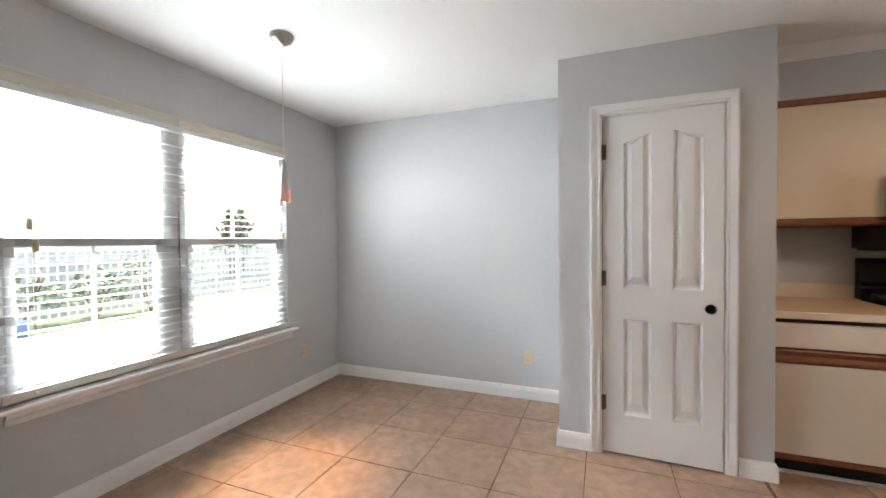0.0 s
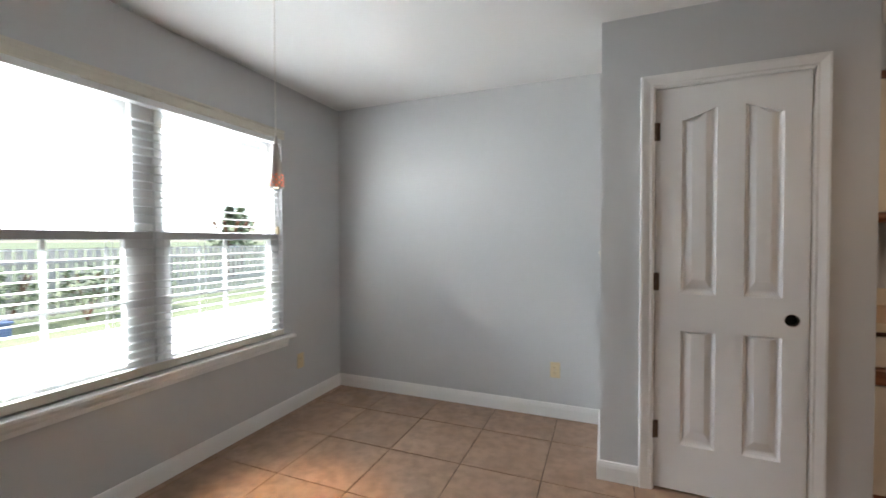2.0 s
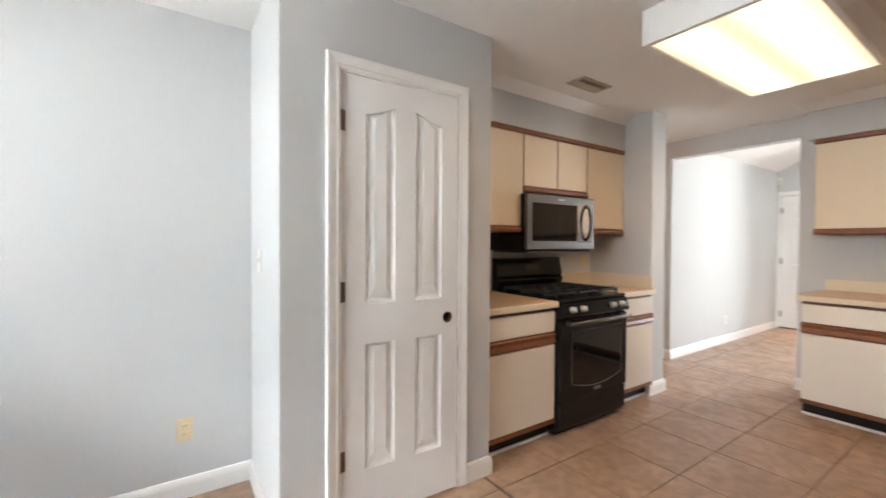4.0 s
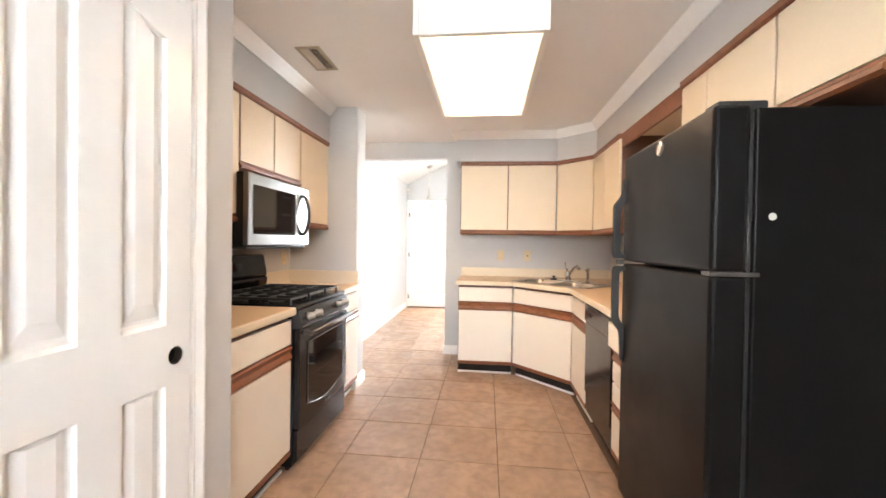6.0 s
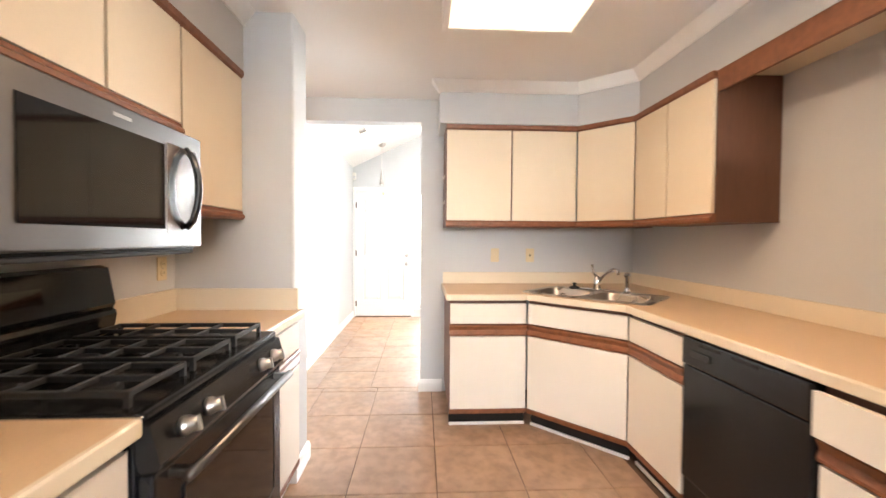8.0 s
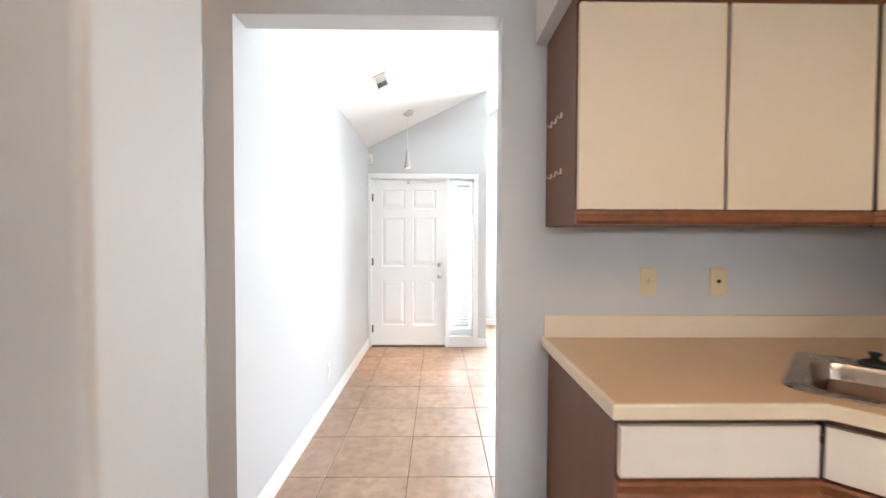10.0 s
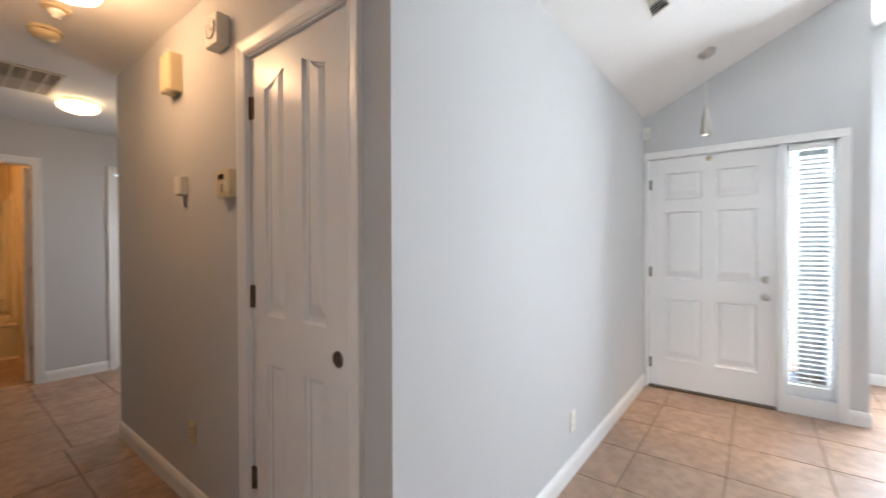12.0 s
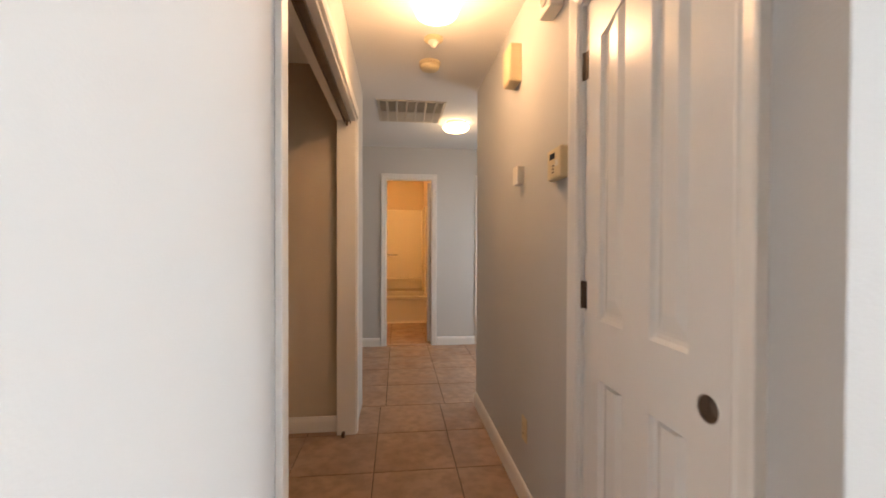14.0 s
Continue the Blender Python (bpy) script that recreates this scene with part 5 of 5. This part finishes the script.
def plate(name, m, label, kind_, mat=None):
    """A cover plate in its own frame: face at y 0 looking to -y, centre at the origin."""
    th = thing(name, m.translation, label, "outlet" if kind_ == "outlet" else "switch" if kind_ == "switch" else "wall plate", name + "s")
    mat = mat or IVORY
    part("plate", moved(box(-0.035, -0.006, -0.057, 0.035, 0.0, 0.057, 0.003), m), mat, th)
    if kind_ == "outlet":
        for z in (0.02, -0.02):
            so = part("socket", moved(lathe([(0.0165, 0.0), (0.0165, 0.003), (0.015, 0.004)], pose(0, -0.006, z, 90), 18), m), mat, th)
            part("slot", moved(boxes([(-0.0075, -0.0105, z - 0.004, -0.0055, -0.0098, z + 0.005), (0.0055, -0.0105, z - 0.004, 0.0075, -0.0098, z + 0.005)]), m), DARK, so)
        part("screw", moved(lathe([(0.003, 0), (0.003, 0.002)], pose(0, -0.006, 0, 90), 10), m), NICKEL, th)
    elif kind_ == "switch":
        part("surround", moved(box(-0.012, -0.008, -0.024, 0.012, -0.005, 0.024, 0.001), m), mat, th)
        part("toggle", moved(box(-0.005, -0.018, -0.004, 0.005, -0.007, 0.012, 0.002), m), mat, th)
    else:
        part("jack", moved(lathe([(0.008, 0), (0.008, 0.004), (0.004, 0.005)], pose(0, -0.006, 0, 90), 14), m), DARK, th)
    return th


plate("wall_outlet", pose(-0.573, YN, 0.345, 0, 0, 0), "ivory duplex wall outlet", "outlet")
plate("wall_outlet", pose(XW, 2.835, 0.355, 0, 0, 90), "ivory duplex wall outlet under the window wall", "outlet")
plate("wall_switch", pose(XE, 1.527, 1.147, 0, 0, -90), "ivory light switch plate over the worktop", "switch")
plate("wall_jack", pose(XE, 1.229, 1.147, 0, 0, -90), "ivory phone jack plate over the worktop", "jack")
plate("wall_outlet", pose(2.66, YK, 1.13, 0, 0, 0), "ivory outlet on the wall by the range", "outlet")
plate("wall_switch", pose(PX0, 3.08, 1.20, 0, 0, -90), "white light switch plate on the pantry side", "switch", OFFWHITE)
plate("wall_outlet", pose(5.42, YE, 0.30, 0, 0, 0), "white wall outlet in the entry", "outlet", OFFWHITE)
plate("wall_outlet", pose(XE, 4.65, 0.36, 0, 0, -90), "beige wall outlet in the hall", "outlet")


def wall_box(name, y, z, w, h, d, label, category, mat, extra=None):
    th = thing(name, (XE, y, z), label, category)
    part("housing", box(XE - d, y - w / 2, z - h / 2, XE, y + w / 2, z + h / 2, 0.006), mat, th)
    if extra:
        extra(th, XE - d, y, z, w, h)
    return th


def thermo_bits(th, x, y, z, w, h):
    part("screen", box(x - 0.001, y - 0.012, z + 0.018, x + 0.001, y + 0.035, z + 0.04), GLASSBLK, th, "grey display")
    part("button_row", boxes([(x - 0.002, y + 0.0 - 0.004, z - 0.035 + 0.012 * i, x + 0.001, y + 0.008, z - 0.029 + 0.012 * i) for i in range(3)]), HINGE, th)
    part("label_strip", box(x - 0.001, y - 0.04, z - 0.012, x + 0.001, y - 0.015, z + 0.01), OFFWHITE, th)


def chime_bits(th, x, y, z, w, h):
    part("cover_edge", box(x - 0.004, y - w / 2 + 0.006, z - h / 2 + 0.006, x + 0.002, y + w / 2 - 0.006, z + h / 2 - 0.006, 0.003), IVORY, th)


def alarm_bits(th, x, y, z, w, h):
    part("grille", lathe([(0.042, 0), (0.042, 0.006), (0.03, 0.008), (0.028, 0.004), (0.015, 0.004), (0.013, 0.009), (0.002, 0.010)], pose(x + 0.001, y, z + 0.005, 0, -90), 22), OFFWHITE, th, smooth=True)


wall_box("thermostat", 4.225, 1.55, 0.125, 0.115, 0.035, "beige programmable thermostat on the hall wall", "thermostat", IVORY, thermo_bits)
wall_box("door_chime", 4.79, 2.155, 0.12, 0.19, 0.06, "beige door chime box on the hall wall", "door chime", IVORY, chime_bits)
wall_box("wall_sensor", 4.71, 1.585, 0.07, 0.09, 0.04, "small white control box on the hall wall", "control", OFFWHITE)
wall_box("alarm_sounder", 4.275, 2.20, 0.115, 0.13, 0.055, "white alarm sounder with a round grille", "alarm", OFFWHITE, alarm_bits)
ms = thing("corner_sensor", (XF - 0.03, YE - 0.03, 2.27), "small white security sensor in the corner", "sensor")
part("housing", box(XF - 0.06, YE - 0.055, 2.22, XF - 0.002, YE - 0.002, 2.33, 0.01), OFFWHITE, ms)
part("lens", box(XF - 0.064, YE - 0.045, 2.235, XF - 0.058, YE - 0.012, 2.275, 0.002), DIFFW, ms)
# register on the sloped ceiling
rv = thing("ceiling_register", (5.64, 2.88, ceil_z(2.88)), "white air register on the sloped ceiling", "vent")
mr = pose(5.64, 2.88, ceil_z(2.88)) @ Matrix.Rotation(-math.atan(SLOPE), 4, "X")
part("frame", moved(boxes([(-0.13, -0.06, -0.01, -0.112, 0.06, -0.002), (0.112, -0.06, -0.01, 0.13, 0.06, -0.002), (-0.112, -0.06, -0.01, 0.112, -0.044, -0.002), (-0.112, 0.044, -0.01, 0.112, 0.06, -0.002)], 0.002), mr), OFFWHITE, rv)
# Dark sheet painted in as the shade behind the register's slats.
part("backing", moved(box(-0.113, -0.045, -0.004, 0.113, 0.045, -0.002), mr), DARK, rv)
for i in range(8):
    part("slat", moved(moved(box(-0.008, -0.044, -0.001, 0.008, 0.044, 0.001), pose(-0.10 + i * 0.0285, 0, -0.007, 0, 40 if i < 4 else -40, 0)), mr), OFFWHITE, rv)

# ---- outdoors beyond the windows ----
structure("ground", boxes([(-900, -900, -0.5, 900, 900, -0.25)]), material("lawn", (0.17, 0.20, 0.11), 0.9, grain=0.5, grain_scale=3, big=0.4, big_scale=0.3), "green lawn around the house", "ground")
structure("patio", boxes([(-7.6, -6.0, -0.25, XW - T - 0.001, 9.0, -0.12)]), material("pale_concrete", (0.24, 0.232, 0.22), 0.85, grain=0.2, grain_scale=8, bump=0.1), "pale sunlit concrete patio", "patio")
fe = thing("fence", (-10.5, 3.0, -0.25), "weathered wooden picket fence beyond the patio", "fence")
FENCE = material("weathered_fence_wood", (0.55, 0.51, 0.45), 0.9, grain=0.4, grain_scale=10, per_object=0.4, stretch=(4, 4, 0.4))
pk = None
for i in range(130):
    y = -6.0 + 0.16 * i
    if pk is None:
        pk = part("picket", box(-10.51, y, -0.20, -10.49, y + 0.11, 1.15), FENCE, fe)
    else:
        o = new("picket", pk.data)
        o.parent, o.location = fe, (0, 0.16 * i, 0.02 * random.uniform(-1, 1))
for z in (0.15, 0.85):
    part("rail", box(-10.49, -6.0, z, -10.45, 14.8, z + 0.09), FENCE, fe)
LEAF = material("shrub_leaf", (0.22, 0.26, 0.16), 0.55, per_object=0.5, grain=0.4, grain_scale=5)
rng = random.Random(7)


def shrub(x, y, r, h, label):
    th = thing("shrub", (x, y, -0.25), label, "shrub", "shrubs along the fence")
    for i in range(5):
        a = rng.uniform(0, 6.28)
        part("stem", tube([(x, y, -0.25), (x + 0.3 * r * math.cos(a), y + 0.3 * r * math.sin(a), -0.25 + 0.4 * h), (x + 0.6 * r * math.cos(a), y + 0.6 * r * math.sin(a), -0.25 + 0.8 * h)], 0.015, 6), OAKSIDE, th)
    bm = bmesh.new()
    for i in range(320):
        a, b, q = rng.uniform(0, 6.28), rng.uniform(-0.3, 1.0), rng.uniform(0.55, 1.05)
        c = Vector((x + r * q * math.cos(a) * math.sqrt(max(0, 1 - b * b)), y + r * q * math.sin(a) * math.sqrt(max(0, 1 - b * b)), -0.25 + h * (0.45 + 0.5 * b * q)))
        d = Vector((rng.uniform(-1, 1), rng.uniform(-1, 1), rng.uniform(-0.6, 0.8))).normalized() * rng.uniform(0.05, 0.10)
        e = d.cross(Vector((rng.uniform(-1, 1), rng.uniform(-1, 1), 1))).normalized() * d.length * 0.4
        vs = [bm.verts.new(c + p) for p in (-d, e - d * 0.1, d, -e - d * 0.1)]
        bm.faces.new(vs)
    part("foliage", bm, LEAF, th)
    return th


for i in range(11):
    shrub(-9.8 + rng.uniform(-0.3, 0.4), -3.5 + i * 0.95 + rng.uniform(-0.2, 0.2), rng.uniform(0.4, 0.65), rng.uniform(0.9, 1.5), "leafy green shrub along the fence")


bn = thing("storage_bin", (-9.2, 3.4, -0.12), "low blue-grey bin standing by the shrubs", "bin")
BLUE = material("blue_grey_plastic", (0.10, 0.14, 0.25), 0.5, big=0.2)
part("tub", box(-9.35, 3.1, -0.25, -9.0, 3.75, -0.02, 0.02), BLUE, bn)
part("lid", box(-9.37, 3.08, -0.02, -8.98, 3.77, 0.02, 0.01), BLUE, bn)


def far_tree(x, y, h, label):
    th = thing("tree", (x, y, -0.25), label, "tree", "trees beyond the fence")
    part("trunk", lathe([(0.22, 0), (0.16, h * 0.3), (0.10, h * 0.6), (0.03, h * 0.9)], pose(x, y, -0.25), 10), OAKSIDE, th)
    for i in range(6):
        a = i * 1.05 + rng.uniform(-0.3, 0.3)
        part("limb", tube([(x, y, h * 0.4), (x + h * 0.13 * math.cos(a), y + h * 0.13 * math.sin(a), h * 0.6), (x + h * 0.24 * math.cos(a), y + h * 0.24 * math.sin(a), h * 0.78)], 0.06, 6), OAKSIDE, th)
    bm = bmesh.new()
    for i in range(280):
        a, b, q = rng.uniform(0, 6.28), rng.uniform(-0.9, 1.0), rng.uniform(0.4, 1.0)
        u = (b + 0.9) / 1.9
        k = (1.08 - u) * q * h * 0.40 * (0.7 + 0.3 * math.sin(3 * a + 9 * u))
        c = Vector((x + k * math.cos(a), y + k * math.sin(a), h * (0.32 + 0.70 * u) - 0.25 * k))
        d = Vector((rng.uniform(-1, 1), rng.uniform(-1, 1), rng.uniform(-0.5, 0.5))).normalized() * rng.uniform(0.12, 0.28)
        e = d.cross(Vector((rng.uniform(-1, 1), rng.uniform(-1, 1), 1))).normalized() * d.length * 0.5
        bm.faces.new([bm.verts.new(c + p) for p in (-d, e, d, -e)])
    part("crown", bm, LEAF, th)


for x, y, h in ((-15.3, 13.2, 2.7), (-18.5, 16.6, 3.1)):
    far_tree(x, y, h, "leafy tree beyond the fence")

# ---- floor tiles ----
P = 0.457


def tile_mesh(w, d):
    bm = bmesh.new()
    add_box(bm, -w / 2, -d / 2, -0.008, w / 2, d / 2, 0.0)
    top = [e for e in bm.edges if all(v.co.z > -0.001 for v in e.verts)]
    bmesh.ops.bevel(bm, geom=top, offset=0.0008, segments=1, affect="EDGES")
    me = bpy.data.meshes.new("tile")
    bm.to_mesh(me)
    bm.free()
    me.materials.append(TILE)
    return me


shared = {}


def tile(x0, x1, y0, y1):
    w, d = round(x1 - x0 - 0.006, 3), round(y1 - y0 - 0.006, 3)
    if w < 0.02 or d < 0.02:
        return
    if (w, d) not in shared:
        shared[w, d] = tile_mesh(w, d)
    o = new("tile", shared[w, d])
    o.parent, o.location = floor, ((x0 + x1) / 2, (y0 + y1) / 2, rng.uniform(-0.0006, 0.0006))


def tiles(ax, ay, bx, by, gx, gy):
    i0, i1 = math.floor((ax - gx) / P), math.ceil((bx - gx) / P)
    j0, j1 = math.floor((ay - gy) / P), math.ceil((by - gy) / P)
    for i in range(i0, i1):
        for j in range(j0, j1):
            tile(max(ax, gx + i * P), min(bx, gx + (i + 1) * P), max(ay, gy + j * P), min(by, gy + (j + 1) * P))


GX, GY = 2.187, 2.055
tiles(-2.45, -0.4, 0.80, 3.34, GX, GY)
tiles(0.80, 0.95, 4.10, 3.30, GX, GY)
tiles(4.10, 0.0, 8.50, 3.28, 4.07, 2.575)
tiles(2.36, 3.30, 4.04, 5.90, 3.27, 4.99)
tiles(2.6, 5.90, 5.2, 7.80, 3.31, 5.90)
tiles(3.0, 7.80, 3.90, 9.18, 3.31, 7.80)
